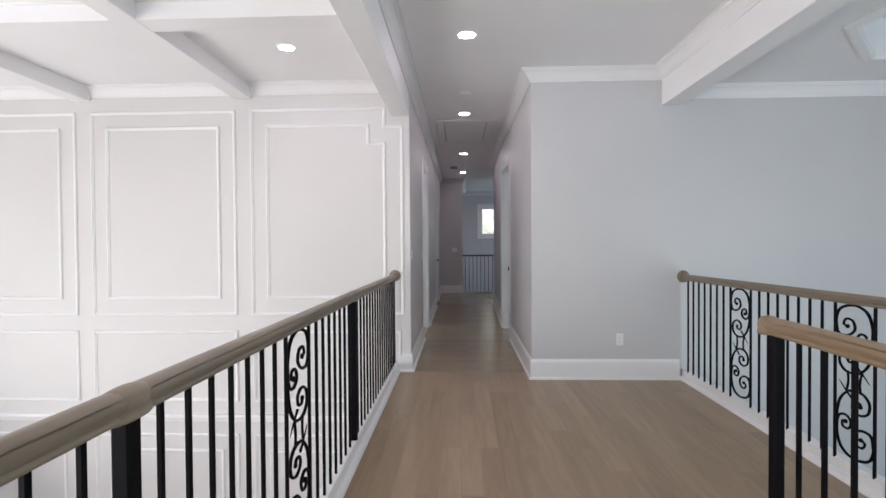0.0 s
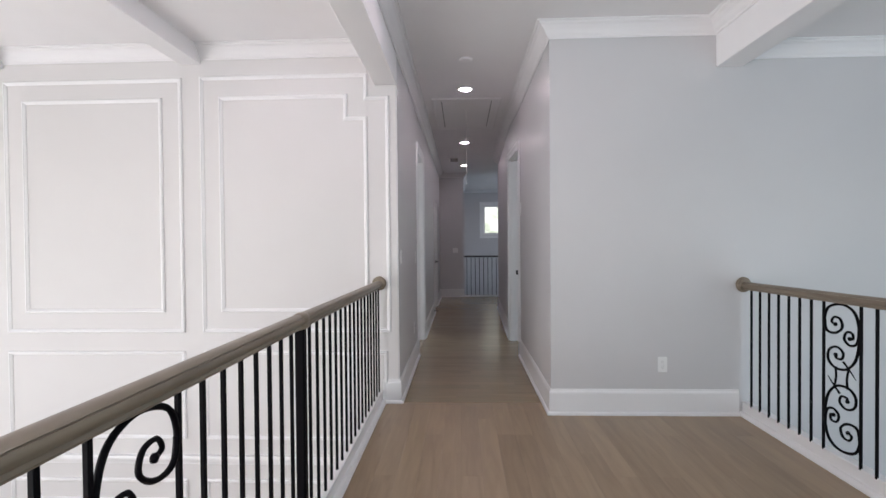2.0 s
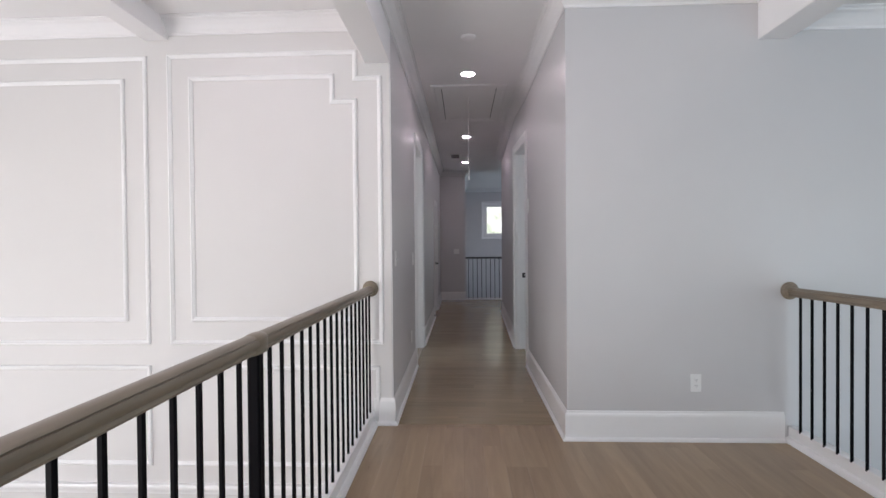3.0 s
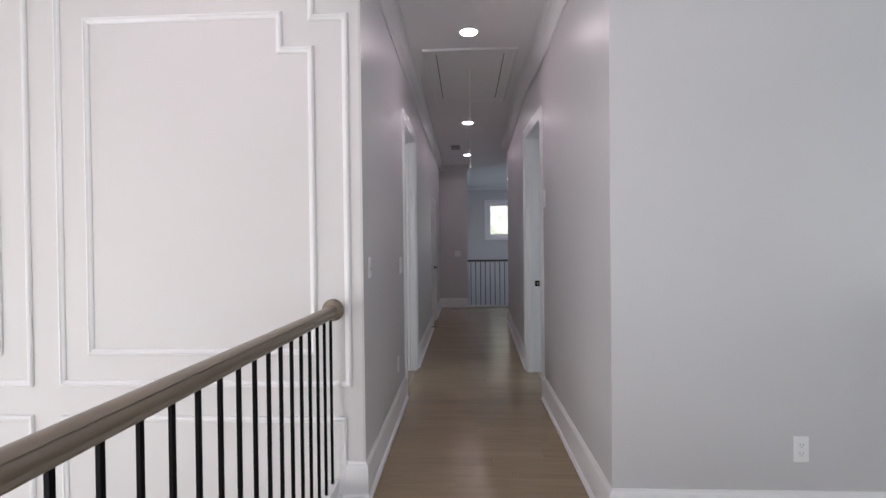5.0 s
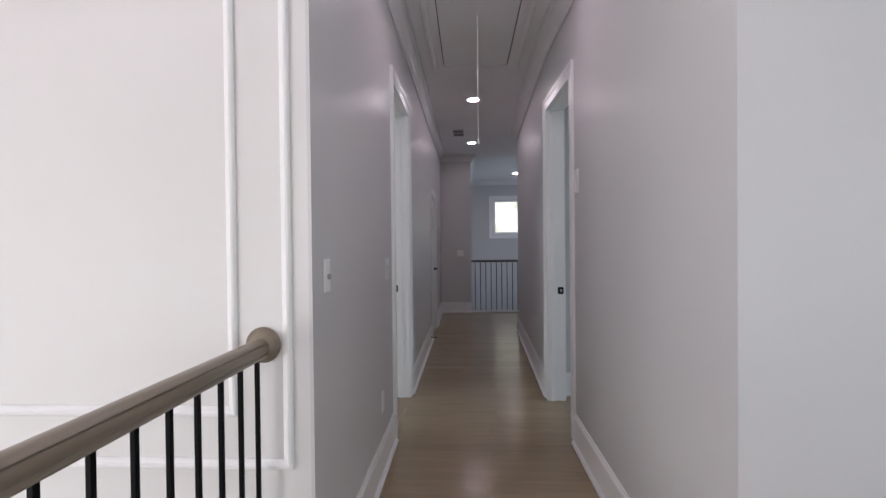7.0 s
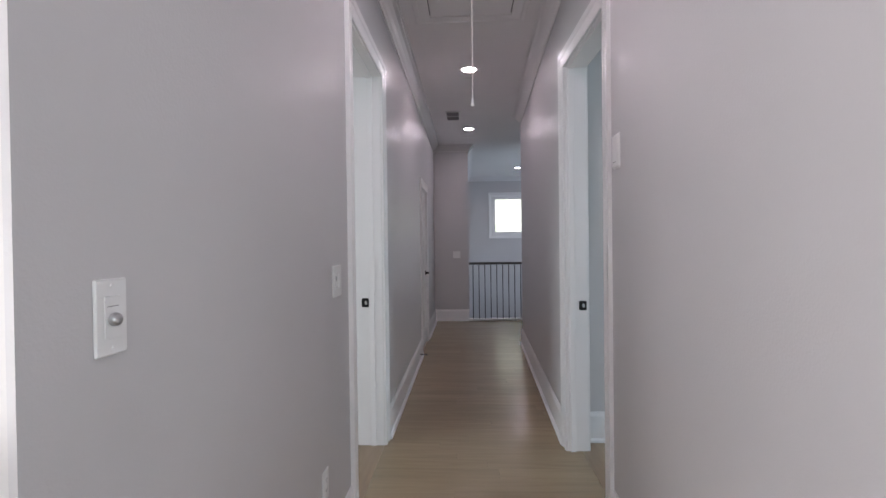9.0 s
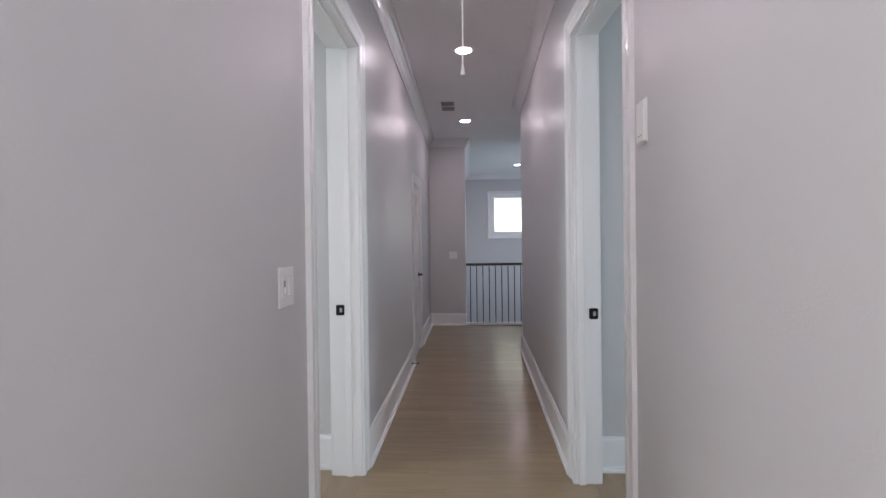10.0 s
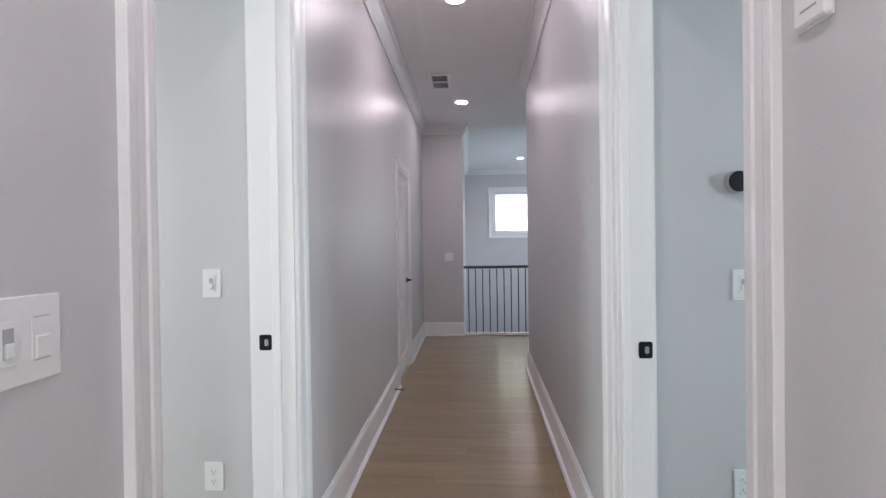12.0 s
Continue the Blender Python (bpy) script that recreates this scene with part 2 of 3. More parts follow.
structure("floor_foyer", boxes((2.05, FX, Y_BACK, Y_R, LOW - 0.2, LOW)), OAK_Y, "oak floor of the foyer a storey below", "floor")
structure("floor_stairwell", boxes((-0.2, 3.0, Y_END, 18.4, LOW - 0.2, LOW)), OAK_Y, "oak floor at the foot of the stairwell", "floor")
structure("floor_threshold", boxes((HL - TL, HL - 0.001, D3A, D3B, -0.2, -0.001)), OAK_Y, "oak threshold under the closed door", "floor")
structure("floor_left_room", boxes((-4.4, HL - 0.001, Y_L + 0.15, 7.97, -0.2, 0.0)), OAK_Y, "oak floor of a side room", "floor")
structure("floor_right_room", boxes((HR2 + 0.001, 4.4, Y_R + 0.15, 7.97, -0.2, 0.0)), OAK_Y, "oak floor of a side room", "floor")

# walls
structure("wall_great_room", boxes((GX, HL - 0.012, Y_L, Y_L + 0.15, LOW, CZ + 0.1)), PANEL, "white panelled great room wall", "wall")
structure("wall_hall_left", boxes((HL - TL, HL, Y_L + 0.15, DL0, 0, CZ), (HL - 0.012, HL, Y_L, Y_L + 0.15, LOW, CZ), (HL - TL, HL, DL1, D3A, 0, CZ), (HL - TL, HL, D3B, Y_END, 0, CZ),
                                  (HL - TL, HL, DL0, DL1, DTOP, CZ), (HL - TL, HL, D3A, D3B, D3TOP, CZ)), WALL, "greige painted hall wall with a doorway", "wall")
structure("wall_front_right", boxes((HR + TR, FX, Y_R, Y_R + 0.15, LOW, CZ + 0.1)), WALL, "greige painted wall of landing and foyer", "wall")
bm = boxes((HR, HR + TR, Y_R, DR0, 0, CZ))
prism(bm, [(HR, DR0), (HR + TR, DR0), (HRD + TR, DR1), (HRD, DR1)], DTOP, CZ)
prism(bm, [(HRD, DR1), (HRD + TR, DR1), (HR2 + TR, HR_END), (HR2, HR_END)], 0, CZ)
structure("wall_hall_right", bm, WALL, "greige painted hall wall with a doorway", "wall")
structure("wall_hall_end", boxes((HL - TL, -0.03, Y_END, Y_END + 0.15, LOW, CZ)), WALL, "greige painted wall closing the hall", "wall")
structure("wall_stair_landing", boxes((HR2 + TR, 3.0, HR_END - TR, HR_END, LOW, CZ)), WALL, "greige wall beside the rear stair", "wall")
structure("wall_stair_side", pierced("x", 3.0, 3.15, HR_END, 18.4, LOW, 3.45, ((14.7, 16.9, 0.3, 2.5),)), WALL, "greige side wall of the stairwell", "wall")
structure("wall_stair_left", boxes((-0.2, -0.03, Y_END + 0.15, 18.4, LOW, 3.45)), WALL, "greige side wall of the stairwell", "wall")
WX0, WX1, WZ0, WZ1 = 0.70, 1.62, 1.62, 2.62
structure("wall_stair_far", boxes((-0.03, WX0, 18.2, 18.4, LOW, 3.45), (WX1, 3.0, 18.2, 18.4, LOW, 3.45), (WX0, WX1, 18.2, 18.4, LOW, WZ0),
                                  (WX0, WX1, 18.2, 18.4, WZ1, 3.45)), WALL, "greige far wall of the stairwell with a window", "wall")
structure("wall_left_room", boxes((-4.4, HL - TL, 7.97, 8.12, -0.2, CZ)), WALL, "greige wall of a side room", "wall")
structure("wall_left_room_far", pierced("x", -4.55, -4.4, Y_L + 0.15, 8.12, -0.2, CZ, ((5.6, 7.0, 0.75, 2.25),)), WALL, "greige wall of a side room", "wall")
structure("wall_right_room", boxes((HRD + TR, 4.4, 7.97, 8.12, -0.2, CZ)), WALL, "greige wall of a side room", "wall")
structure("wall_right_room_far", pierced("x", 4.4, 4.55, Y_R + 0.15, 8.12, -0.2, CZ, ((5.6, 7.0, 0.75, 2.25),)), WALL, "greige wall of a side room", "wall")
structure("wall_back", pierced("y", Y_BACK - 0.15, Y_BACK, GX, FX, LOW, CZ + 0.1, ((-5.9, -1.9, -2.1, 2.5), (-0.2, 1.4, 0.7, 2.3), (2.4, 4.8, -1.3, 2.1))), PANEL, "white painted wall behind the landing", "wall")
structure("wall_great_room_side", pierced("x", GX - 0.15, GX, Y_BACK, Y_L, LOW, CZ + 0.1, ((-2.8, 0.4, -2.1, 2.5), (1.3, 4.5, -2.1, 2.5))), PANEL, "white painted great room side wall", "wall")
structure("wall_foyer_side", pierced("x", FX, FX + 0.15, Y_BACK, Y_R, LOW, CZ + 0.1, ((-1.0, 2.6, -1.3, 2.1),)), WALL, "greige painted foyer side wall", "wall")
structure("wall_under_landing", boxes((-0.74, -0.6, Y_BACK, Y_L, LOW, -0.3), (1.9, 2.05, Y_BACK, Y_R, LOW, -0.3)), PANEL, "white wall below the landing", "wall")

# ceilings
H0, H1, B0, B1, HZ = -0.81, HL, 1.88, 2.08, 2.69
structure("ceiling", boxes((H1, B0, Y_BACK, Y_R, CZ, CZ + 0.12), (HL, HR2 + TR, Y_R, Y_END, CZ, CZ + 0.12), (HL, HR2 + TR, Y_END, 13.2, CZ, CZ + 0.12),
                           (HR2 + TR, 3.0, HR_END, 13.2, CZ, CZ + 0.12), (H1, HL + 0.01, Y_R - 0.1, Y_L, CZ + 0.001, CZ + 0.12)), CEIL, "pale painted landing and hall ceiling", "ceiling")
structure("ceiling_stairwell", boxes((-0.03, 3.0, 13.2, 18.2, CZ + 0.15, CZ + 0.3)), CEIL, "pale painted stairwell ceiling", "ceiling")
structure("ceiling_great_room", boxes((GX, H0, Y_BACK, Y_L, CZ, CZ + 0.12)), CEIL, "white coffered great room ceiling", "ceiling")
structure("ceiling_rooms", boxes((-4.4, HL - TL, Y_L + 0.15, 7.97, 2.75, 2.85), (HRD + TR, 4.4, Y_R + 0.15, 7.97, 2.75, 2.85)), CEIL, "pale side room ceilings", "ceiling")
structure("header_beam_left", boxes((H0, H1, Y_BACK, Y_L, HZ, CZ + 0.1), bevel=0.004), CEIL, "painted header between landing and great room", "beam")
structure("header_beam_right", boxes((B0, B1, Y_BACK, Y_R, HZ, CZ + 0.1), bevel=0.004), CEIL, "painted header between landing and foyer", "beam")
OX, OY, OA = 3.68, 3.28, 0.98
s8 = OA * math.tan(math.pi / 8)
octagon = [(OX + OA * a, OY + s8 * b) if k == 0 else (OX + s8 * b, OY + OA * a) for k, a, b in
           ((0, 1, -1), (0, 1, 1), (1, 1, 1), (1, 1, -1), (0, -1, 1), (0, -1, -1), (1, -1, -1), (1, -1, 1))]
bm = boxes((B1, OX - OA, Y_BACK, Y_R, FZ, FZ + 0.1), (OX + OA, FX, Y_BACK, Y_R, FZ, FZ + 0.1), (OX - OA, OX + OA, Y_BACK, OY - OA, FZ, FZ + 0.1),
           (OX - OA, OX + OA, OY + OA, Y_R, FZ, FZ + 0.1))
for a in (-1, 1):
    for b in (-1, 1):
        prism(bm, [(OX + a * OA, OY + b * OA), (OX + a * OA, OY + b * s8), (OX + a * s8, OY + b * OA)], FZ, FZ + 0.1)
prism(bm, octagon, FZ + 0.3, FZ + 0.4)
for i in range(8):
    (x0, y0), (x1, y1) = octagon[i], octagon[(i + 1) % 8]
    k = 1.06
    prism(bm, [(x0, y0), (x1, y1), (OX + (x1 - OX) * k, OY + (y1 - OY) * k), (OX + (x0 - OX) * k, OY + (y0 - OY) * k)], FZ + 0.1, FZ + 0.4)
structure("ceiling_foyer", bm, CEIL, "white foyer ceiling with an octagonal tray", "ceiling")

# ---- trim of the building ----
BASE = [(0, 0.2), (0.006, 0.2), (0.008, 0.188), (0.014, 0.178), (0.016, 0.166), (0.016, 0.024), (0.027, 0.021), (0.033, 0.012), (0.034, 0), (0, 0)]
CROWN = [(0, 0), (0, -0.115), (0.01, -0.115), (0.014, -0.1), (0.03, -0.085), (0.045, -0.06), (0.068, -0.035), (0.088, -0.025), (0.092, -0.012), (0.105, -0.01), (0.105, 0)]
CASING = [(0, 0), (0, 0.012), (0.01, 0.016), (0.03, 0.016), (0.036, 0.012), (0.062, 0.014), (0.074, 0.02), (0.098, 0.023), (0.1, 0.021), (0.1, 0)]


def baseboard(path, side=1):
    bm = sweep(bmesh.new(), [(x, y, 0) for x, y in path], (0, 0, 1), BASE, side)
    structure("baseboard", bm, TRIM, "white enamelled baseboard with shoe moulding", "baseboard")


def crown(path, z, mat, side=1):
    bm = sweep(bmesh.new(), [(x, y, z) for x, y in path], (0, 0, 1), CROWN, side)
    structure("trim_crown", bm, mat, "painted crown moulding under the ceiling", "crown moulding")


CAS = 0.1
baseboard([(-0.765, Y_L), (HL, Y_L), (HL, DL0 - CAS + 0.012)])
baseboard([(HL, DL1 + CAS - 0.012), (HL, D3A - CAS + 0.012)])
baseboard([(HL, D3B + CAS - 0.012), (HL, Y_END), (-0.03, Y_END)])
baseboard([(HR2 + TR, HR_END), (HR2, HR_END), (HRD + 0.0026, DR1 + CAS - 0.012)])
baseboard([(HR, DR0 - CAS + 0.012), (HR, Y_R), (2.049, Y_R)])
baseboard([(-4.4, 7.97), (HL - TL - 0.03, 7.97)])
baseboard([(HRD + TR + 0.03, 7.97), (4.4, 7.97)])

crown([(HL, Y_BACK), (HL, Y_END), (-0.03, Y_END), (-0.03, Y_END + 0.15)], CZ - 0.002, GLOSS)
crown([(HR2 + TR, HR_END), (HR2, HR_END), (HRD, DR1), (HR, DR0), (HR, Y_R), (B0, Y_R), (B0, Y_BACK)], CZ - 0.001, CEIL)
crown([(B1, Y_R), (FX, Y_R)], FZ, CEIL)
crown([(GX, Y_L), (H0, Y_L)], CZ - 0.001, CEIL)
crown([(-0.03, 13.2), (-0.03, 18.2), (3.0, 18.2)], CZ + 0.149, CEIL)

# kerbs under the railings
KERB = [(0, 0), (0.095, 0), (0.095, 0.1), (0.09, 0.105), (0.034, 0.105), (0.03, 0.1), (0.03, 0.035), (0.012, 0.03), (0.002, 0.014)]
structure("trim_kerb_left", sweep(bmesh.new(), [(-0.735, Y_BACK, 0), (-0.735, Y_L - 0.017, 0)], (0, 0, 1), KERB, -1), TRIM, "white kerb under the great room railing", "kerb")
structure("trim_kerb_right", sweep(bmesh.new(), [(2.05, Y_BACK, 0), (2.05, Y_R - 0.001, 0)], (0, 0, 1), KERB, 1), TRIM, "white kerb under the foyer railing", "kerb")
structure("trim_kerb_stair", boxes((-0.03, 3.0, Y_END + 0.0, Y_END + 0.1, 0.0, 0.035), bevel=0.004), TRIM, "white nosing at the rear stairwell edge", "kerb")


def doorway(name, x, n, y0, y1, top, depth):
    """Casing on the hall face, lined jambs and stops; n is 1 when the hall lies towards +x."""
    e = empty(name, x, (y0 + y1) / 2, 0, "white cased open doorway", "doorway", kind="structure")
    e.location = (0, 0, 0)
    r = 0.012
    bm = sweep(bmesh.new(), [(x, y0 + r, 0), (x, y0 + r, top - r), (x, y1 - r, top - r), (x, y1 - r, 0)], (n, 0, 0), CASING, -n)
    part("casing", bm, TRIM, e)
    xa, xb = sorted((x - 0.001 * n, x - n * depth))
    part("jamb", boxes((xa, xb, y0, y0 + 0.018, 0, top), bevel=0.002), TRIM, e)
    part("jamb", boxes((xa, xb, y1 - 0.018, y1, 0, top), bevel=0.002), TRIM, e)
    part("head_jamb", boxes((xa, xb, y0 + 0.018, y1 - 0.018, top - 0.018, top), bevel=0.002), TRIM, e)
    sa, sb = sorted((x - n * (depth - 0.082), x - n * (depth - 0.115)))
    part("stop", boxes((sa, sb, y1 - 0.03, y1 - 0.018, 0, top - 0.018), (sa, sb, y0 + 0.018, y0 + 0.03, 0, top - 0.018),
                       (sa, sb, y0 + 0.03, y1 - 0.03, top - 0.03, top - 0.018), bevel=0.002), TRIM, e)
    bx = x - n * depth
    bm = sweep(bmesh.new(), [(bx, y0 + r, 0), (bx, y0 + r, top - r), (bx, y1 - r, top - r), (bx, y1 - r, 0)], (-n, 0, 0), CASING, n)
    part("casing", bm, TRIM, e)
    return e


door_l = doorway("door_1", HL, 1, DL0, DL1, DTOP, TL)
door_r = doorway("door_2", HRD, -1, DR0, DR1, DTOP, TR)


def strike(x, y, z, parent):
    """Black strike plate with rounded corners and a bright piece for its lip's highlight, on a jamb that faces -y."""
    def rounded(w, h, r, depth):
        ring = [(sx * (w - r) + r * math.cos(a0 + k * math.pi / 8), sz * (h - r) + r * math.sin(a0 + k * math.pi / 8))
                for sx, sz, a0 in ((1, 1, 0), (-1, 1, math.pi / 2), (-1, -1, math.pi), (1, -1, 1.5 * math.pi)) for k in range(5)]
        bm = bmesh.new()
        prism(bm, ring, 0, depth)
        return bm

    bm = rounded(0.024, 0.03, 0.008, 0.003)
    bmesh.ops.transform(bm, matrix=Matrix.Translation((x, y, z)) @ pose(0, 0, 0, 90), verts=bm.verts)
    p = part("strike_plate", bm, BLACK, parent, "black strike plate")
    # Small steel piece that imitates the highlight on the curved lip.
    bm = rounded(0.0075, 0.013, 0.006, 0.0008)
    bmesh.ops.transform(bm, matrix=Matrix.Translation((x + 0.004, y - 0.003, z)) @ pose(0, 0, 0, 90), verts=bm.verts)
    part("lip_highlight", bm, STEEL, p, "bright piece shaped as the highlight on the strike's lip")


strike(HL - TL + 0.052, DL1 - 0.018, 0.957, door_l)
strike(HRD + TR - 0.03, DR1 - 0.018, 0.938, door_r)
door_r.matrix_world = Matrix.Translation((HRD, DR1, 0)) @ Matrix.Rotation(math.atan2(HR - HRD, DR1 - DR0), 4, "Z") @ Matrix.Translation((-HRD, -DR1, 0))


# closed door near the hall's end
def closed_door():
    e = empty("door_3", 0, 0, 0, "white closed two-panel door with black lever", "door", kind="structure")
    r = 0.012
    bm = sweep(bmesh.new(), [(HL, D3A + r, 0), (HL, D3A + r, D3TOP - r), (HL, D3B - r, D3TOP - r), (HL, D3B - r, 0)], (1, 0, 0), CASING, -1)
    part("casing", bm, TRIM, e)
    part("jamb", boxes((HL - TL, HL - 0.001, D3A, D3A + 0.016, 0, D3TOP), (HL - TL, HL - 0.001, D3B - 0.016, D3B, 0, D3TOP),
                       (HL - TL, HL - 0.001, D3A + 0.016, D3B - 0.016, D3TOP - 0.016, D3TOP)), TRIM, e)
    y0, y1, x0, x1 = D3A + 0.02, D3B - 0.02, HL - 0.045, HL - 0.012
    bm = bmesh.new()
    st = 0.11
    box(bm, x0, x1, y0, y0 + st, 0.012, D3TOP - 0.02)
    box(bm, x0, x1, y1 - st, y1, 0.012, D3TOP - 0.02)
    for a, b in ((0.012, 0.2), (0.82, 1.0), (D3TOP - 0.14, D3TOP - 0.02)):
        box(bm, x0, x1, y0 + st, y1 - st, a, b)
    leaf = part("door_leaf", bm, TRIM, e)
    for a, b in ((0.2, 0.82), (1.0, D3TOP - 0.14)):
        bm = boxes((x0 + 0.006, x1 - 0.012, y0 + st, y1 - st, a, b))
        box(bm, x1 - 0.013, x1 - 0.006, y0 + st + 0.035, y1 - st - 0.035, a + 0.035, b - 0.035, bevel=0.005)
        part("panel", bm, TRIM, leaf)
    for z in (0.25, 1.02, 1.8):
        part("hinge", lathe(bmesh.new(), [(0.006, -0.05), (0.008, -0.048), (0.008, 0.048), (0.006, 0.05)], 10, Matrix.Translation((HL - 0.006, D3A + 0.017, z))), BLACK, e, "black door hinge")
    ky, kz = y1 - 0.065, 0.95
    bm = lathe(bmesh.new(), [(0.03, 0), (0.032, 0.003), (0.03, 0.009), (0.013, 0.012), (0.011, 0.05)], 20, Matrix.Translation((x1, ky, kz)) @ pose(0, 0, 0, 0, 90))
    tube(bm, [(x1 + 0.048, ky + 0.012, kz), (x1 + 0.05, ky - 0.04, kz), (x1 + 0.048, ky - 0.11, kz - 0.002)], 0.009, 10, 0.8)
    part("lever_handle", bm, BLACK, e, "black lever handle", smooth=True)


closed_door()

# ---- great room: panel mouldings and coffers ----
PANELS = [(0, 0), (0, 0.008), (0.006, 0.016), (0.014, 0.018), (0.02, 0.012), (0.028, 0.009), (0.034, 0.004), (0.034, 0)]
wall_g = bpy.data.objects["wall_great_room"]


def moulding(corners):
    pts = [(x, Y_L - 0.0005, z) for x, z in corners]
    part("panel_moulding", sweep(bmesh.new(), pts, (0, -1, 0), PANELS, 1, closed=True), TRIM, wall_g)


def rect(x0, x1, z0, z1):
    moulding([(x0, z0), (x0, z1), (x1, z1), (x1, z0)])


moulding([(-2.32, 0.6), (-2.32, 2.795), (-0.872, 2.795), (-0.872, 2.6), (-0.69, 2.6), (-0.69, 0.6)])
moulding([(-2.155, 0.775), (-2.155, 2.622), (-1.045, 2.622), (-1.045, 2.432), (-0.876, 2.432), (-0.876, 0.775)])
PITCH = 1.745
for k in range(4):
    a = -4.06 - PITCH * k
    if a < GX:
        break
    rect(a, a + 1.585, 0.6, 2.785)
    rect(a + 0.165, a + 1.41, 0.775, 2.617)
for k in range(4):
    a = -4.06 - PITCH * (k - 1)
    b = a + 1.585 if k else -0.72
    if a < GX:
        break
    rect(a, b, -0.325, 0.44)
    rect(a, b, -2.75, -0.67)
    rect(a + 0.165, b - 0.165, -2.58, -0.84)
bm = sweep(bmesh.new(), [(GX, Y_L, -0.5), (-0.74, Y_L, -0.5)], (0, 0, 1), [(0, -0.04), (0.012, -0.04), (0.018, -0.02), (0.03, 0), (0.034, 0.02), (0.03, 0.035), (0, 0.04)])
structure("trim_chair_rail", bm, TRIM, "white chair rail across the panelled wall", "chair rail")

bm = bmesh.new()
BZ = 2.9
xs = [-2.395 - PITCH * k for k in range(4)]
ys = [3.555, 1.81, 0.065, -1.68]
for x in xs:
    if x > GX:
        box(bm, x - 0.09, x + 0.09, Y_BACK, Y_L - 0.001, BZ, CZ + 0.02, bevel=0.004)
edges = [H0] + [x for x in xs if x > GX] + [GX]
for y in ys:
    for i in range(len(edges) - 1):
        a = edges[i] - (0.09 if i else 0.0)
        c = edges[i + 1] + (0.09 if edges[i + 1] != GX else 0)
        box(bm, c, a, y - 0.095, y + 0.095, BZ + 0.003, CZ + 0.02)
        box(bm, c, a, y - 0.115, y + 0.115, CZ - 0.03, CZ + 0.01)
structure("ceiling_coffer_beams", bm, CEIL, "white coffer beams of the great room ceiling", "ceiling beams")

# tray trim in the foyer
bm = sweep(bmesh.new(), [(x, y, FZ) for x, y in octagon], (0, 0, 1), [(0.0, 0.0), (0.0, -0.012), (0.02, -0.028), (0.05, -0.03), (0.075, -0.018), (0.09, -0.016), (0.09, 0.0)], 1, closed=True)
structure("trim_tray", bm, TRIM, "white moulding round the octagonal ceiling tray", "ceiling moulding")

# ---- railings ----
BAR = 0.0068


def bar_mesh(name, half, z0, z1):
    bm = boxes((-half, half, -half, half, z0, z1), bevel=half * 0.3)
    me = bpy.data.meshes.new(name)
    bmesh.ops.recalc_face_normals(bm, faces=bm.faces[:])
    bm.to_mesh(me)
    bm.free()
    me.materials.append(IRON)
    return me


RAIL = [(-0.021, -0.03), (0.021, -0.03), (0.025, -0.023), (0.0215, -0.015), (0.0295, -0.006), (0.0305, 0.006), (0.0275, 0.0148), (0.0215, 0.0155), (0.0215, 0.018), (0.0245, 0.0185), (0.016, 0.0275), (0.0, 0.03),
        (-0.016, 0.0275), (-0.0245, 0.0185), (-0.0215, 0.018), (-0.0215, 0.0155), (-0.0275, 0.0148), (-0.0305, 0.006), (-0.0295, -0.006), (-0.0215, -0.015), (-0.025, -0.023)]

ARCH = [(-0.92, 0.63), (-0.98, 0.78), (-0.72, 0.93), (0, 0.99), (0.64, 0.92), (0.91, 0.74), (0.93, 0.51), (0.76, 0.29), (0.38, 0.155), (0, 0.11), (-0.47, 0.12), (-0.77, 0.21),
        (-0.7, 0.34), (-0.28, 0.4), (0.08, 0.345), (0.02, 0.255), (-0.28, 0.245), (-0.33, 0.29)]
CURL_A = [(-0.97, 0.74), (-0.92, 0.63), (-0.69, 0.58), (-0.28, 0.595), (0.03, 0.68), (-0.08, 0.785), (-0.42, 0.8), (-0.56, 0.73), (-0.36, 0.705)]
CURL_B = [(0.92, 0.7), (0.9, 0.58), (0.75, 0.49), (0.42, 0.465), (0.15, 0.53), (0.26, 0.625), (0.56, 0.63), (0.62, 0.56), (0.44, 0.55)]
LEAF = [(0.1, 0.22), (0.45, 0.13), (0.78, 0.03)]
STEM = [(-0.34, 0.13), (-0.3, 0.0), (-0.38, -0.13)]


def scroll_mesh(width, z0, z1):
    """Wrought scrollwork that is alike when turned half round; it stands between two bars, in the plane across x."""
    bm = bmesh.new()
    zc, h, w = (z0 + z1) / 2, (z1 - z0) / 2, width / 2 - 0.004
    for turn in (1, -1):
        for pts, r, tp in ((ARCH, 0.0082, 0.8), (CURL_A, 0.008, 0.8), (CURL_B, 0.0078, 0.8), (LEAF, 0.0065, 0.25), (STEM, 0.006, 1.0)):
            tube(bm, smooth_line([(0, -turn * u * w, zc + turn * v * h) for u, v in pts]), r, 6, tp)
        for u, v in ((-0.36, 0.705), (0.44, 0.55), (-0.33, 0.29)):
            lathe(bm, [(0.003, -0.008), (0.011, -0.005), (0.012, 0), (0.011, 0.005), (0.003, 0.008)], 10,
                  Matrix.Translation((0, -turn * u * w, zc + turn * v * h)) @ pose(0, 0, 0, 0, 90))
    me = bpy.data.meshes.new("scroll_panel")
    for f in bm.faces:
        f.smooth = True
    bmesh.ops.recalc_face_normals(bm, faces=bm.faces[:])
    bm.to_mesh(me)
    bm.free()
    me.materials.append(IRON)
    return me


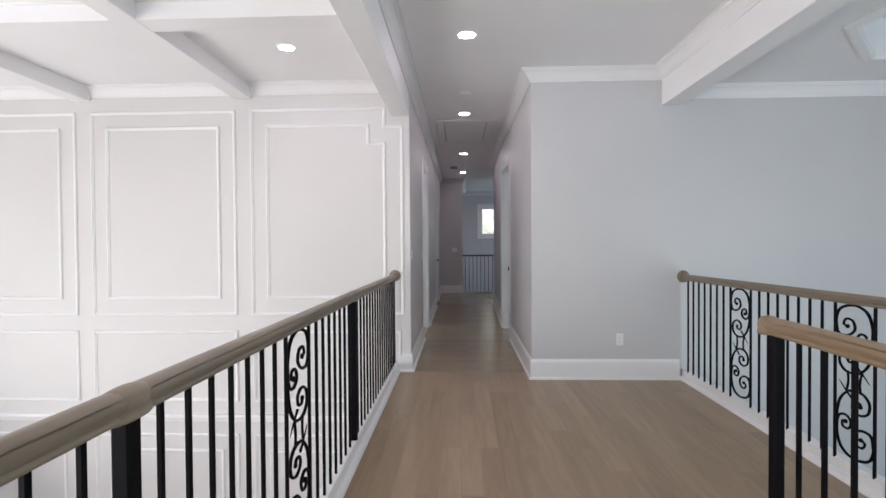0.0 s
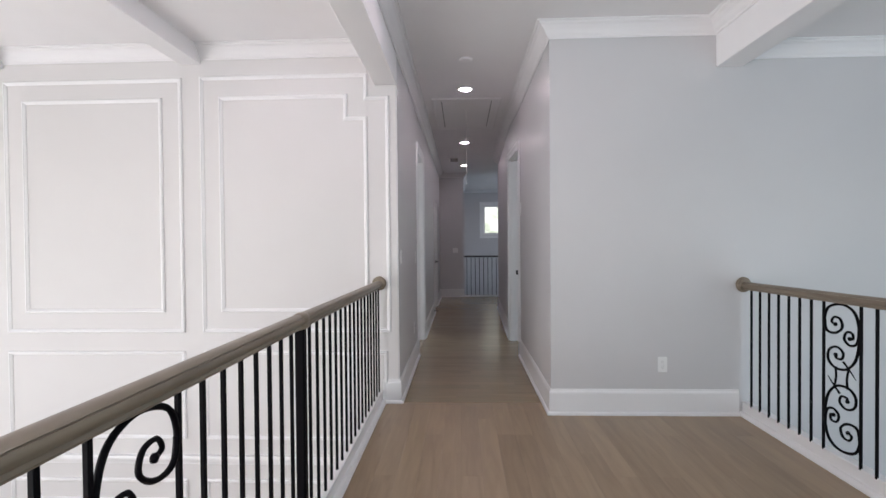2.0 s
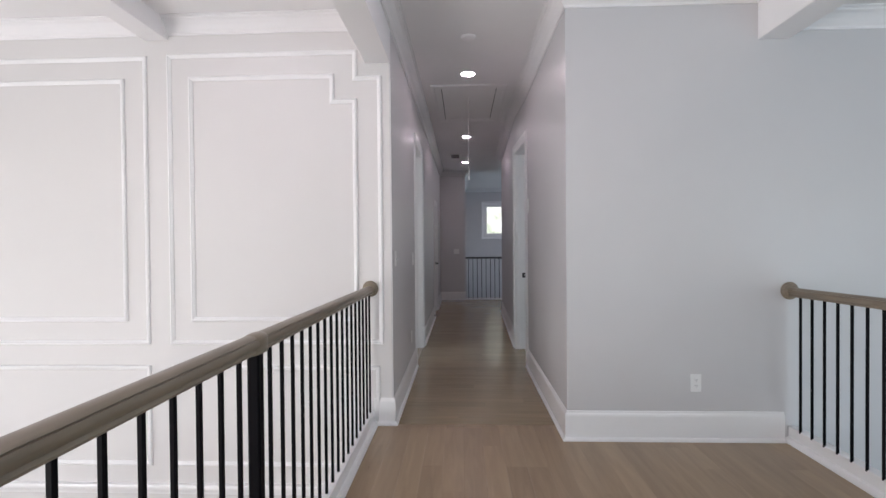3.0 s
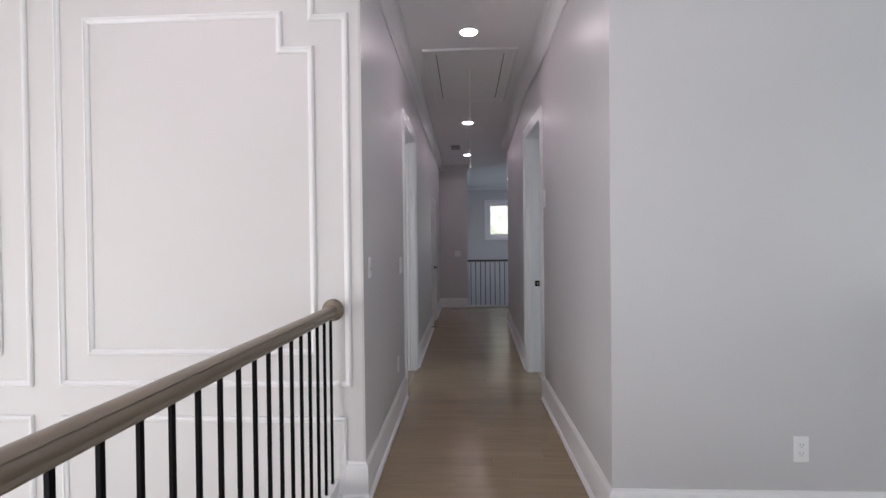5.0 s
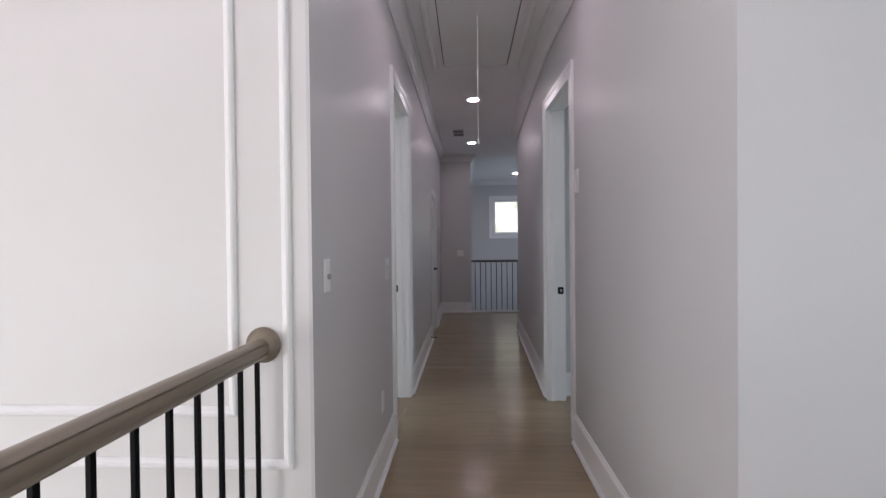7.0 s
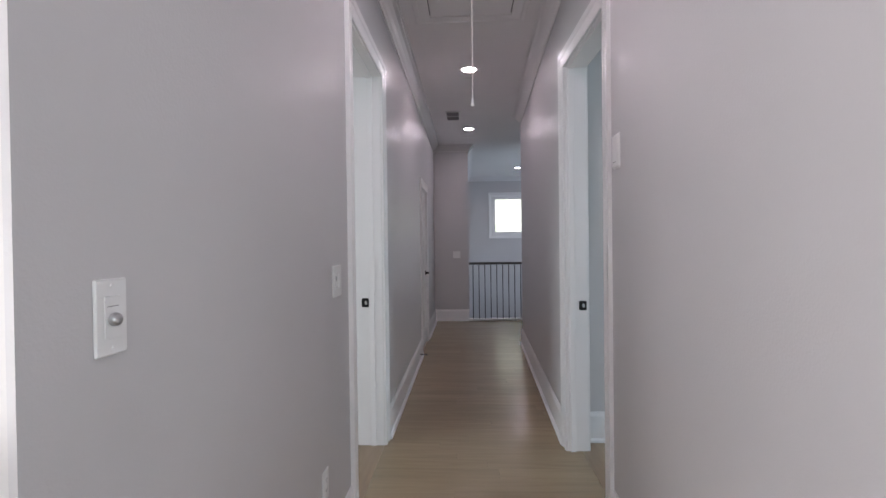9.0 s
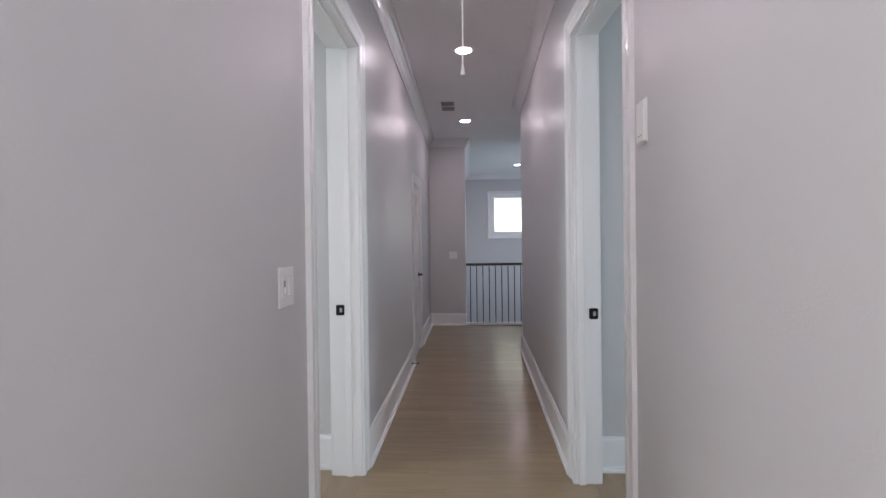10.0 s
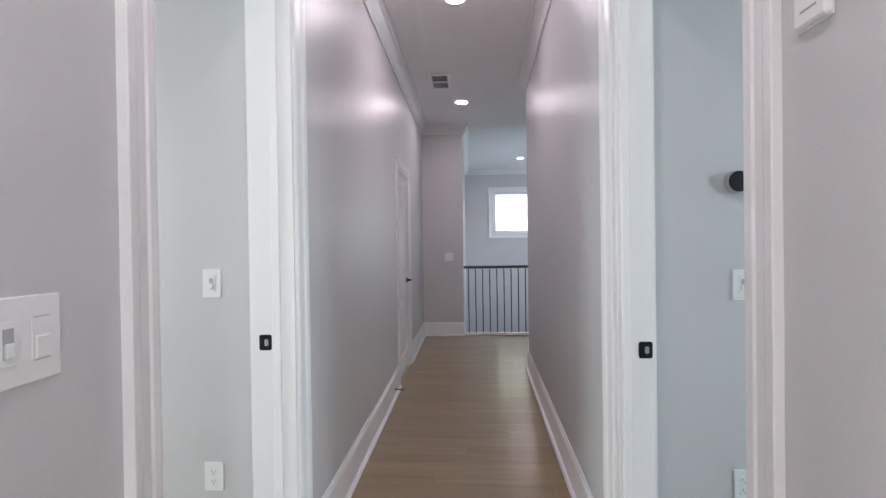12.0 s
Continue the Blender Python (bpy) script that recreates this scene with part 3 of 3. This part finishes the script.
def piece(name, me, parent, x, y, label=""):
    ob = new(name, me)
    ob.parent = parent
    ob.location = (x, y, 0)
    if label:
        ob["label"] = label
    return ob


def tandem_cap(x, y, z, parent):
    """The turned knuckle of the handrail over a newel."""
    bm = lathe(bmesh.new(), [(0.024, -0.036), (0.034, -0.0345), (0.0365, -0.029), (0.034, -0.02), (0.0355, -0.008), (0.0365, 0.006), (0.034, 0.017), (0.027, 0.028), (0.014, 0.034), (0.003, 0.035)], 24,
               Matrix.Translation((x, y, z)) @ Matrix.Diagonal((0.93, 2.1, 0.95, 1)))
    part("rail_cap", bm, RAIL_WOOD, parent, smooth=True)


def rosette(x, y, z, parent):
    bm = lathe(bmesh.new(), [(0.058, 0), (0.06, 0.006), (0.056, 0.013), (0.05, 0.017), (0.05, 0.024), (0.042, 0.03), (0.03, 0.031)], 28, Matrix.Translation((x, y, z)) @ pose(0, 0, 0, 90))
    part("rosette", bm, RAIL_WOOD, parent, "round wooden wall rosette", smooth=True)


def railing(x, y_end, y_start, zc, kerb, bars, posts, scrolls, width, label, rosettes=True, oak=None, rise=0.0):
    """A straight guard along y; rise: how much the handrail climbs for each metre away from its wall end."""
    oak = oak or RAIL_WOOD

    def top(y):
        return zc + rise * (y_end - y)

    def reach(ob, y):
        ob.scale.z = (top(y) - 0.028) / z1
    e = empty("railing", x, y_end, 0, label, "railing")
    e.location = (0, 0, 0)
    z1 = zc - 0.03
    ring = [(x, y_start, top(y_start)), (x, y_end, zc)]
    rail = sweep(bmesh.new(), ring, (0, 0, 1), RAIL)
    part("handrail", rail, oak, e, "stained wooden handrail", smooth=True)
    foot = kerb - 0.012 if rise else kerb
    thin, post = bar_mesh("baluster", BAR, foot, z1), bar_mesh("newel_post", 0.021, foot, z1)
    for y in bars:
        reach(piece("baluster", thin, e, x, y), y)
    for y in posts:
        reach(piece("newel_post", post, e, x, y), y)
        tandem_cap(x, y, top(y), e)
    if scrolls:
        art = scroll_mesh(width, kerb + 0.03, z1 - 0.003)
        for y in scrolls:
            reach(piece("scroll_panel", art, e, x, y, "wrought iron scrollwork panel"), y)
    if rosettes:
        rosette(x, y_end, zc + 0.006, e)
    return e


# railing over the great room: bars 0.113 apart, a post every 2.085, a scroll panel midway between posts
XL = -0.788
bars, posts, scrolls = [], [], []
y = 3.39
while y < Y_L - 0.05:
    bars.append(y)
    y += 0.1138
for k in range(3):
    p = 3.272 - 2.085 * k
    posts.append(p)
    bars += [p - 0.116 - 0.112 * i for i in range(8)] + [p - 1.185 - 0.1125 * i for i in range(8)]
    scrolls.append(p - 1.0425)
railing(XL, Y_L - 0.001, Y_BACK + 0.02, 1.01, 0.105, bars, posts, scrolls, 0.284, "wrought iron railing with wooden handrail above the great room", rise=0.0092)

# railing over the foyer: nine bars between scroll panels
XR = 2.085
scrolls = []
bars = [4.903 - 0.1027 * i for i in range(8)]
y = bars[-1]
for k in range(5):
    scrolls.append(y - 0.135)
    y -= 0.27
    bars += [y - 0.1016 * i for i in range(9)]
    y = bars[-1]
    if y < Y_BACK + 1.2:
        break
railing(XR, Y_R - 0.001, Y_BACK + 0.02, 1.008, 0.105, bars, [], scrolls, 0.27, "wrought iron railing with wooden handrail above the foyer", rise=0.014)

# short stair-head railing beside the walk
bars = [1.938 - 0.11 * i for i in range(1, 30)]
e = railing(1.0, 1.985, -1.4, 1.066, 0.0, bars, [], [], 0.25, "wrought iron stair-head railing with light wooden handrail", rosettes=False, oak=RAIL_LIGHT)
piece("newel_post", bar_mesh("newel_post", 0.019, 0.0, 1.04), e, 1.0, 1.938)
bm = lathe(bmesh.new(), [(0.024, -0.034), (0.034, -0.033), (0.038, -0.025), (0.034, -0.015), (0.036, 0.004), (0.034, 0.016), (0.027, 0.026), (0.014, 0.031), (0.003, 0.032)], 24, Matrix.Translation((1.0, 1.98, 1.066)))
part("rail_cap", bm, RAIL_LIGHT, e, smooth=True)


def stair_rail():
    """Rear stairwell guard, running across the hall's end."""
    e = empty("railing", 0, 0, 0, "black iron railing with dark handrail at the rear stairwell", "railing")
    yy, zc = Y_END + 0.05, 0.995
    rail = sweep(bmesh.new(), [(-0.028, yy, zc), (2.99, yy, zc)], (0, 0, 1), [(a * 0.85, b_ * 0.7) for a, b_ in RAIL])
    part("handrail", rail, RAIL_DARK, e)
    thin = bar_mesh("baluster", BAR, 0.035, zc - 0.03)
    for i in range(28):
        piece("baluster", thin, e, 0.042 + 0.1035 * i, yy)
    return e


RAIL_DARK = wood("handrail_dark", (0.06, 0.055, 0.055), (0.12, 0.112, 0.11), "x", 0.4)
stair_rail()

# ---- ceiling fittings ----


def downlight(x, y, z):
    e = empty("recessed_light", x, y, z, "round white recessed ceiling downlight, lit", "ceiling light", "recessed ceiling lights")
    part("trim_ring", lathe(bmesh.new(), [(0.064, 0.0), (0.064, -0.003), (0.068, -0.006), (0.08, -0.005), (0.083, 0.0)], 32), TRIM, e, smooth=True)
    part("lens", lathe(bmesh.new(), [(0.0635, 0.0), (0.0635, -0.003), (0.045, -0.0045), (0.01, -0.005)], 32), LAMP, e, "glowing lens")
    return e


first = downlight(-0.035, 4.158, CZ)
for x, y, z in ((-0.03, 6.56, CZ), (-0.018, 9.425, CZ), (-0.015, 11.862, CZ), (1.2, 16.6, CZ + 0.15), (-1.58, 4.33, CZ), (-1.58, 0.95, CZ), (-0.035, 0.6, CZ)):
    copy_thing(first, pose(x, y, z))

# smoke alarm
e = empty("smoke_alarm", -0.033, 5.685, CZ, "round white smoke alarm on the ceiling", "smoke alarm")
part("body", lathe(bmesh.new(), [(0.06, 0.0), (0.062, -0.007), (0.056, -0.014), (0.042, -0.018), (0.005, -0.019)], 28), CEIL, e, smooth=True)

# attic hatch with pull cord
HX, HY0, HY1 = -0.013, 6.985, 8.3
e = empty("attic_hatch", HX, (HY0 + HY1) / 2, CZ, "white attic ladder hatch with hanging pull cord", "attic hatch")
e.location = (0, 0, 0)
w = 0.305
frame_path = [(HX - w, HY0, CZ), (HX - w, HY1, CZ), (HX + w, HY1, CZ), (HX + w, HY0, CZ)]
part("frame", sweep(bmesh.new(), frame_path, (0, 0, 1), [(0, 0), (0, -0.011), (0.02, -0.012), (0.07, -0.012), (0.08, -0.017), (0.104, -0.016), (0.11, -0.008), (0.11, 0)], -1, closed=True), CEIL, e, "painted hatch frame")
part("panel", boxes((HX - w + 0.008, HX + w - 0.008, HY0 + 0.003, HY1 - 0.003, CZ - 0.009, CZ - 0.001), bevel=0.002), CEIL, e)
# No open gap: two solid strips carry its darkness as colour.
part("gap", boxes((HX - w + 0.001, HX - w + 0.007, HY0 + 0.02, HY1 - 0.02, CZ - 0.0035, CZ - 0.001), (HX + w - 0.007, HX + w - 0.001, HY0 + 0.02, HY1 - 0.02, CZ - 0.0035, CZ - 0.001)), SLOT, e, "dark strip painted as the shade in the gap beside the panel")
cord = part("cord", tube(bmesh.new(), [(-0.016, 7.31, CZ - 0.008), (-0.0165, 7.31, 2.6), (-0.018, 7.31, 2.125)], 0.003, 6), CORD, e, "pale pull cord")
part("toggle", lathe(bmesh.new(), [(0.003, 0.045), (0.005, 0.042), (0.006, 0.028), (0.009, 0.012), (0.0105, 0.003), (0.008, 0.0)], 14, Matrix.Translation((-0.018, 7.31, 2.085))), PLATE, cord, smooth=True)

# ceiling register
e = empty("ceiling_vent", -0.225, 11.11, CZ, "white ceiling air register, louvres painted in shade grey", "air vent")
e.location = (0, 0, 0)
vx0, vx1, vy0, vy1 = -0.33, -0.12, 10.9, 11.33
bm = sweep(bmesh.new(), [(vx0, vy0, CZ), (vx0, vy1, CZ), (vx1, vy1, CZ), (vx1, vy0, CZ)], (0, 0, 1), [(0, 0), (0, -0.006), (0.006, -0.01), (0.026, -0.007), (0.028, 0)], 1, closed=True)
part("frame", bm, TRIM, e)
# Backing and slats take their shade from the grey, not from a duct.
part("backing", boxes((vx0 + 0.027, vx1 - 0.027, vy0 + 0.027, vy1 - 0.027, CZ - 0.003, CZ - 0.001)), GRILLE, e, "grey sheet painted as the shade in the duct opening")
part("divider", boxes((vx0 + 0.027, vx1 - 0.027, (vy0 + vy1) / 2 - 0.02, (vy0 + vy1) / 2 + 0.02, CZ - 0.008, CZ - 0.003)), TRIM, e)
for i in range(16):
    yy = vy0 + 0.04 + i * 0.0235
    bm = bmesh.new()
    prism(bm, [(vx0 + 0.028, yy), (vx1 - 0.028, yy), (vx1 - 0.028, yy + 0.004), (vx0 + 0.028, yy + 0.004)], CZ - 0.009, CZ - 0.003)
    part("slat", bm, GRILLE, e)

# ---- switches, outlets and small fittings ----


def plate(name, label, category, gangs, kind_of, x, y, z, turn, width=0.072):
    """A wall plate; built facing -y at the origin, then turned."""
    e = empty(name, 0, 0, 0, label, category)
    w, h = (width / 2, 0.06) if gangs == 1 else (0.065, 0.067 if kind_of == "mixed" else 0.06)
    part("cover", boxes((-w, w, -0.006, 0, -h, h), bevel=0.0025), PLATE, e)
    for g_ in range(gangs):
        cx = 0 if gangs == 1 else -0.028 + 0.056 * g_
        if kind_of == "outlet":
            for dz in (-0.02, 0.02):
                face = part("receptacle", boxes((cx - 0.0165, cx + 0.0165, -0.008, -0.0055, dz - 0.014, dz + 0.014), bevel=0.001), PLATE, e)
                part("slot", boxes((cx - 0.008, cx - 0.006, -0.0084, -0.0075, dz - 0.001, dz + 0.008), (cx + 0.006, cx + 0.008, -0.0084, -0.0075, dz - 0.001, dz + 0.007),
                                   (cx - 0.002, cx + 0.002, -0.0084, -0.0075, dz - 0.01, dz - 0.006)), SLOT, face)
        elif kind_of == "plain":
            part("rocker", boxes((cx - 0.0165, cx + 0.0165, -0.0075, -0.0055, -0.033, 0.033), bevel=0.001), PLATE, e)
        elif kind_of == "dimmer":
            part("rocker", boxes((cx - 0.0165, cx + 0.0165, -0.0075, -0.0055, -0.033, 0.033), bevel=0.0008), PLATE, e)
            part("groove", boxes((cx - 0.012, cx + 0.012, -0.0079, -0.0074, 0.016, 0.0175)), GRILLE, e)
            part("knob", lathe(bmesh.new(), [(0.0105, 0), (0.011, 0.004), (0.0098, 0.009), (0.007, 0.0115), (0.002, 0.012)], 20, Matrix.Translation((cx, -0.0075, -0.004)) @ pose(0, 0, 0, 90)), STEEL, e, "brushed steel knob", smooth=True)
        elif kind_of == "mixed" and g_ == 1:
            part("rocker", boxes((cx - 0.0165, cx + 0.0165, -0.0075, -0.0055, -0.033, 0.033), bevel=0.0008), PLATE, e)
            part("groove", boxes((cx - 0.015, cx + 0.015, -0.0079, -0.0074, 0.0325, 0.0335), (cx - 0.015, cx + 0.015, -0.0079, -0.0074, -0.0335, -0.0325)), GRILLE, e)
            part("paddle", boxes((cx - 0.012, cx + 0.012, -0.0105, -0.0073, -0.03, 0.004), bevel=0.0012), PLATE, e)
        else:
            part("rocker", boxes((cx - 0.0165, cx + 0.0165, -0.0085, -0.0055, -0.033, 0.033), bevel=0.0012), PLATE, e)
            # A raised plate; its grey paints the recess's shade.
            part("recess", boxes((cx - 0.0085, cx + 0.0085, -0.0089, -0.0083, -0.022, 0.022)), RECESS, e, "grey plate painted as the shade in a slider recess")
            part("paddle", boxes((cx - 0.0075, cx + 0.0075, -0.0135, -0.0085, -0.021, 0.001), bevel=0.0015), PLATE, e)
    for dz in (-0.049, 0.049):
        part("screw", lathe(bmesh.new(), [(0.003, 0), (0.003, 0.0012), (0.001, 0.0016)], 10, Matrix.Translation((0, -0.006, dz)) @ pose(0, 0, 0, 90)), PLATE, e)
    e.matrix_world = pose(x, y, z, 0, 0, turn)
    return e


plate("light_switch", "white dimmer plate with steel knob at the hall corner", "switch", 1, "dimmer", HL, 5.425, 1.235, 90, 0.068)
plate("light_switch", "white double switch plate beside the doorway", "switch", 2, "mixed", HL, 6.735, 1.19, 90)
plate("outlet", "white duplex outlet low on the hall wall", "outlet", 1, "outlet", HL, 6.53, 0.41, 90)
plate("outlet", "white duplex outlet low on the landing wall", "outlet", 1, "outlet", 1.47, Y_R, 0.393, 0)
plate("light_switch", "white rocker switch on a side room wall", "switch", 1, "rocker", -1.005, 7.97, 1.18, 0, 0.078)
plate("outlet", "white duplex outlet on a side room wall", "outlet", 1, "outlet", -1.01, 7.97, 0.385, 0, 0.08)
plate("light_switch", "white rocker switch on the bathroom wall", "switch", 1, "rocker", 1.108, 7.97, 1.155, 0, 0.078)
plate("outlet", "white duplex outlet on the bathroom wall", "outlet", 1, "outlet", 1.108, 7.97, 0.375, 0, 0.08)
plate("light_switch", "pale switch plate on the hall end wall", "switch", 2, "plain", -0.238, Y_END, 1.152, 0)

# wall sensor box beside the doorway
e = empty("wall_sensor", HR, 6.85, 1.742, "small white wall sensor box beside the doorway", "wall sensor")
part("housing", boxes((-0.013, 0, -0.036, 0.036, -0.072, 0.072), bevel=0.004), PLATE, e)
part("grille_line", boxes((-0.0138, -0.0128, -0.018, 0.018, -0.05, -0.047)), GRILLE, e)
part("base_plate", boxes((-0.004, 0, -0.04, 0.04, -0.076, 0.076), bevel=0.0015), PLATE, e)

# round thermostat
e = empty("thermostat", 1.085, 7.97, 1.552, "round black thermostat with steel ring on the wall", "thermostat")
turned = pose(0, 0, 0, 90)
part("ring", lathe(bmesh.new(), [(0.043, 0.0), (0.045, 0.006), (0.045, 0.02), (0.043, 0.026), (0.038, 0.028)], 32, turned), STEEL, e, "brushed steel ring", smooth=True)
part("face", lathe(bmesh.new(), [(0.0395, 0.02), (0.0395, 0.0295), (0.034, 0.031), (0.004, 0.0315)], 32, turned), BLACK, e, "black glass face", smooth=True)

# door stop on the baseboard
e = empty("door_stop", HL + 0.016, 10.2, 0.07, "black rigid door stop on the baseboard", "door stop")
bm = lathe(bmesh.new(), [(0.012, 0), (0.013, 0.003), (0.006, 0.006), (0.005, 0.062), (0.009, 0.064), (0.009, 0.074), (0.006, 0.077)], 14, pose(0, 0, 0, 0, 90))
part("stem", bm, BLACK, e, smooth=True)

# ---- windows ----


def window(name, axis, t, into, a0, a1, z0, z1, cols, rows_):
    """Casing, frame and panes in an opening; t: the room face of the wall, into: sign towards the room."""
    e = empty(name, 0, 0, 0, "white framed window letting in daylight", "window", kind="structure")

    def v(a, d, z):
        return (t + into * d, a, z) if axis == "x" else (a, t + into * d, z)
    n = (into, 0, 0) if axis == "x" else (0, into, 0)
    pts = [v(a0, 0, z0), v(a0, 0, z1), v(a1, 0, z1), v(a1, 0, z0)]
    out = Vector((0, 0, 1)).cross(Vector(n))
    away = (Vector(v(a0, 0, 0)) - Vector(v(a1, 0, 0))).normalized()
    side = 1 if out.dot(away) > 0 else -1
    part("casing", sweep(bmesh.new(), pts, n, [(u * 1.4, w_) for u, w_ in CASING], side, closed=True), TRIM, e)

    def bx(bm, p, q, d0, d1, r, s):
        lo, hi = v(p, d0, r), v(q, d1, s)
        x0, x1 = sorted((lo[0], hi[0]))
        y0, y1 = sorted((lo[1], hi[1]))
        box(bm, x0, x1, y0, y1, r, s)
    fw = 0.045
    bm = bmesh.new()
    bx(bm, a0, a0 + fw, -0.02, -0.09, z0, z1)
    bx(bm, a1 - fw, a1, -0.02, -0.09, z0, z1)
    bx(bm, a0 + fw, a1 - fw, -0.02, -0.09, z0, z0 + fw)
    bx(bm, a0 + fw, a1 - fw, -0.02, -0.09, z1 - fw, z1)
    for i in range(1, cols):
        a = a0 + (a1 - a0) * i / cols
        bx(bm, a - 0.02, a + 0.02, -0.03, -0.07, z0 + fw, z1 - fw)
    part("window_frame", bm, TRIM, e)
    bm = bmesh.new()
    bx(bm, a0 + fw, a1 - fw, -0.058, -0.062, z0 + fw, z1 - fw)
    pane = part("pane", bm, GLASS, e)
    pane.visible_shadow = False
    return e


window("window_1", "y", 18.2, -1, WX0, WX1, WZ0, WZ1, 1, 1)

# trees beyond the window: a flat sheet whose glow replaces daylight on leaves
m = bpy.data.materials.new("glowing_trees")
m.use_nodes = True
nt = m.node_tree
b = nt.nodes["Principled BSDF"]
co, n1, rp = nt.nodes.new("ShaderNodeTexCoord"), nt.nodes.new("ShaderNodeTexNoise"), nt.nodes.new("ShaderNodeValToRGB")
n1.inputs["Scale"].default_value, n1.inputs["Detail"].default_value, n1.inputs["Roughness"].default_value = 0.9, 9, 0.72
nt.links.new(co.outputs["Object"], n1.inputs["Vector"])
nt.links.new(n1.outputs["Fac"], rp.inputs["Fac"])
el = rp.color_ramp.elements
el[0].position, el[0].color = 0.36, (0.40, 0.47, 0.33, 1)
el[1].position, el[1].color = 0.62, (1.0, 1.0, 0.98, 1)
mid = el.new(0.5)
mid.color = (0.78, 0.84, 0.72, 1)
nt.links.new(rp.outputs["Color"], b.inputs["Emission Color"])
b.inputs["Emission Strength"].default_value = 1.5
b.inputs["Base Color"].default_value = (0.05, 0.07, 0.03, 1)
structure("backdrop", boxes((-14, 20, 36, 36.2, -6, 14)), m, "glowing backdrop sheet of trees beyond the window", "backdrop")

# ---- floor planks ----


def plank_mesh(name, lx, ly, mat):
    bm = bmesh.new()
    c = 0.0003
    corners = [(x * (lx / 2 - c), y * (ly / 2 - c)) for x, y in ((-1, -1), (1, -1), (1, 1), (-1, 1))]
    vs = [bm.verts.new((x, y, -0.004)) for x, y in corners]
    us = [bm.verts.new((x, y, 0)) for x, y in corners]
    bm.faces.new(us)
    for i in range(4):
        bm.faces.new((vs[i], vs[(i + 1) % 4], us[(i + 1) % 4], us[i]))
    me = bpy.data.meshes.new(name)
    bmesh.ops.recalc_face_normals(bm, faces=bm.faces[:])
    bm.to_mesh(me)
    bm.free()
    me.materials.append(mat)
    return me


rng = random.Random(11)
cache = {}


def lay(x, y, lx, ly, mat):
    key = (round(lx, 3), round(ly, 3), mat.name)
    if key not in cache:
        cache[key] = plank_mesh("plank", lx, ly, mat)
    piece("plank", cache[key], floor, x, y)


PW = 0.127
# lengthwise on the landing
x = -0.735
while x < 2.05 - 0.01:
    w = min(PW, 2.05 - x)
    stop = Y_L if x < HR - 0.002 else Y_R
    y = Y_BACK - rng.choice((0.0, 0.3, 0.6, 0.9))
    while y < stop - 0.01:
        ln = rng.choice((0.9, 1.2, 1.5, 1.8))
        y0, y1 = max(y, Y_BACK), min(y + ln, stop)
        if y1 - y0 > 0.01:
            lay(x + w / 2, (y0 + y1) / 2, w, y1 - y0, OAK_Y)
        y += ln
    x += PW
# crosswise in the hall
y = Y_L
while y < Y_END - 0.005:
    w = min(PW, Y_END - y)
    x1 = HR2 if y + w < HR_END + 0.05 else 3.0
    x = HL - rng.uniform(0, 0.8)
    while x < x1 - 0.005:
        ln = rng.choice((0.9, 1.2, 1.5))
        a, b_ = max(x, HL), min(x + ln, x1)
        if b_ - a > 0.005:
            lay((a + b_) / 2, y + w / 2, b_ - a, w, OAK_X)
        x += ln
    y += PW
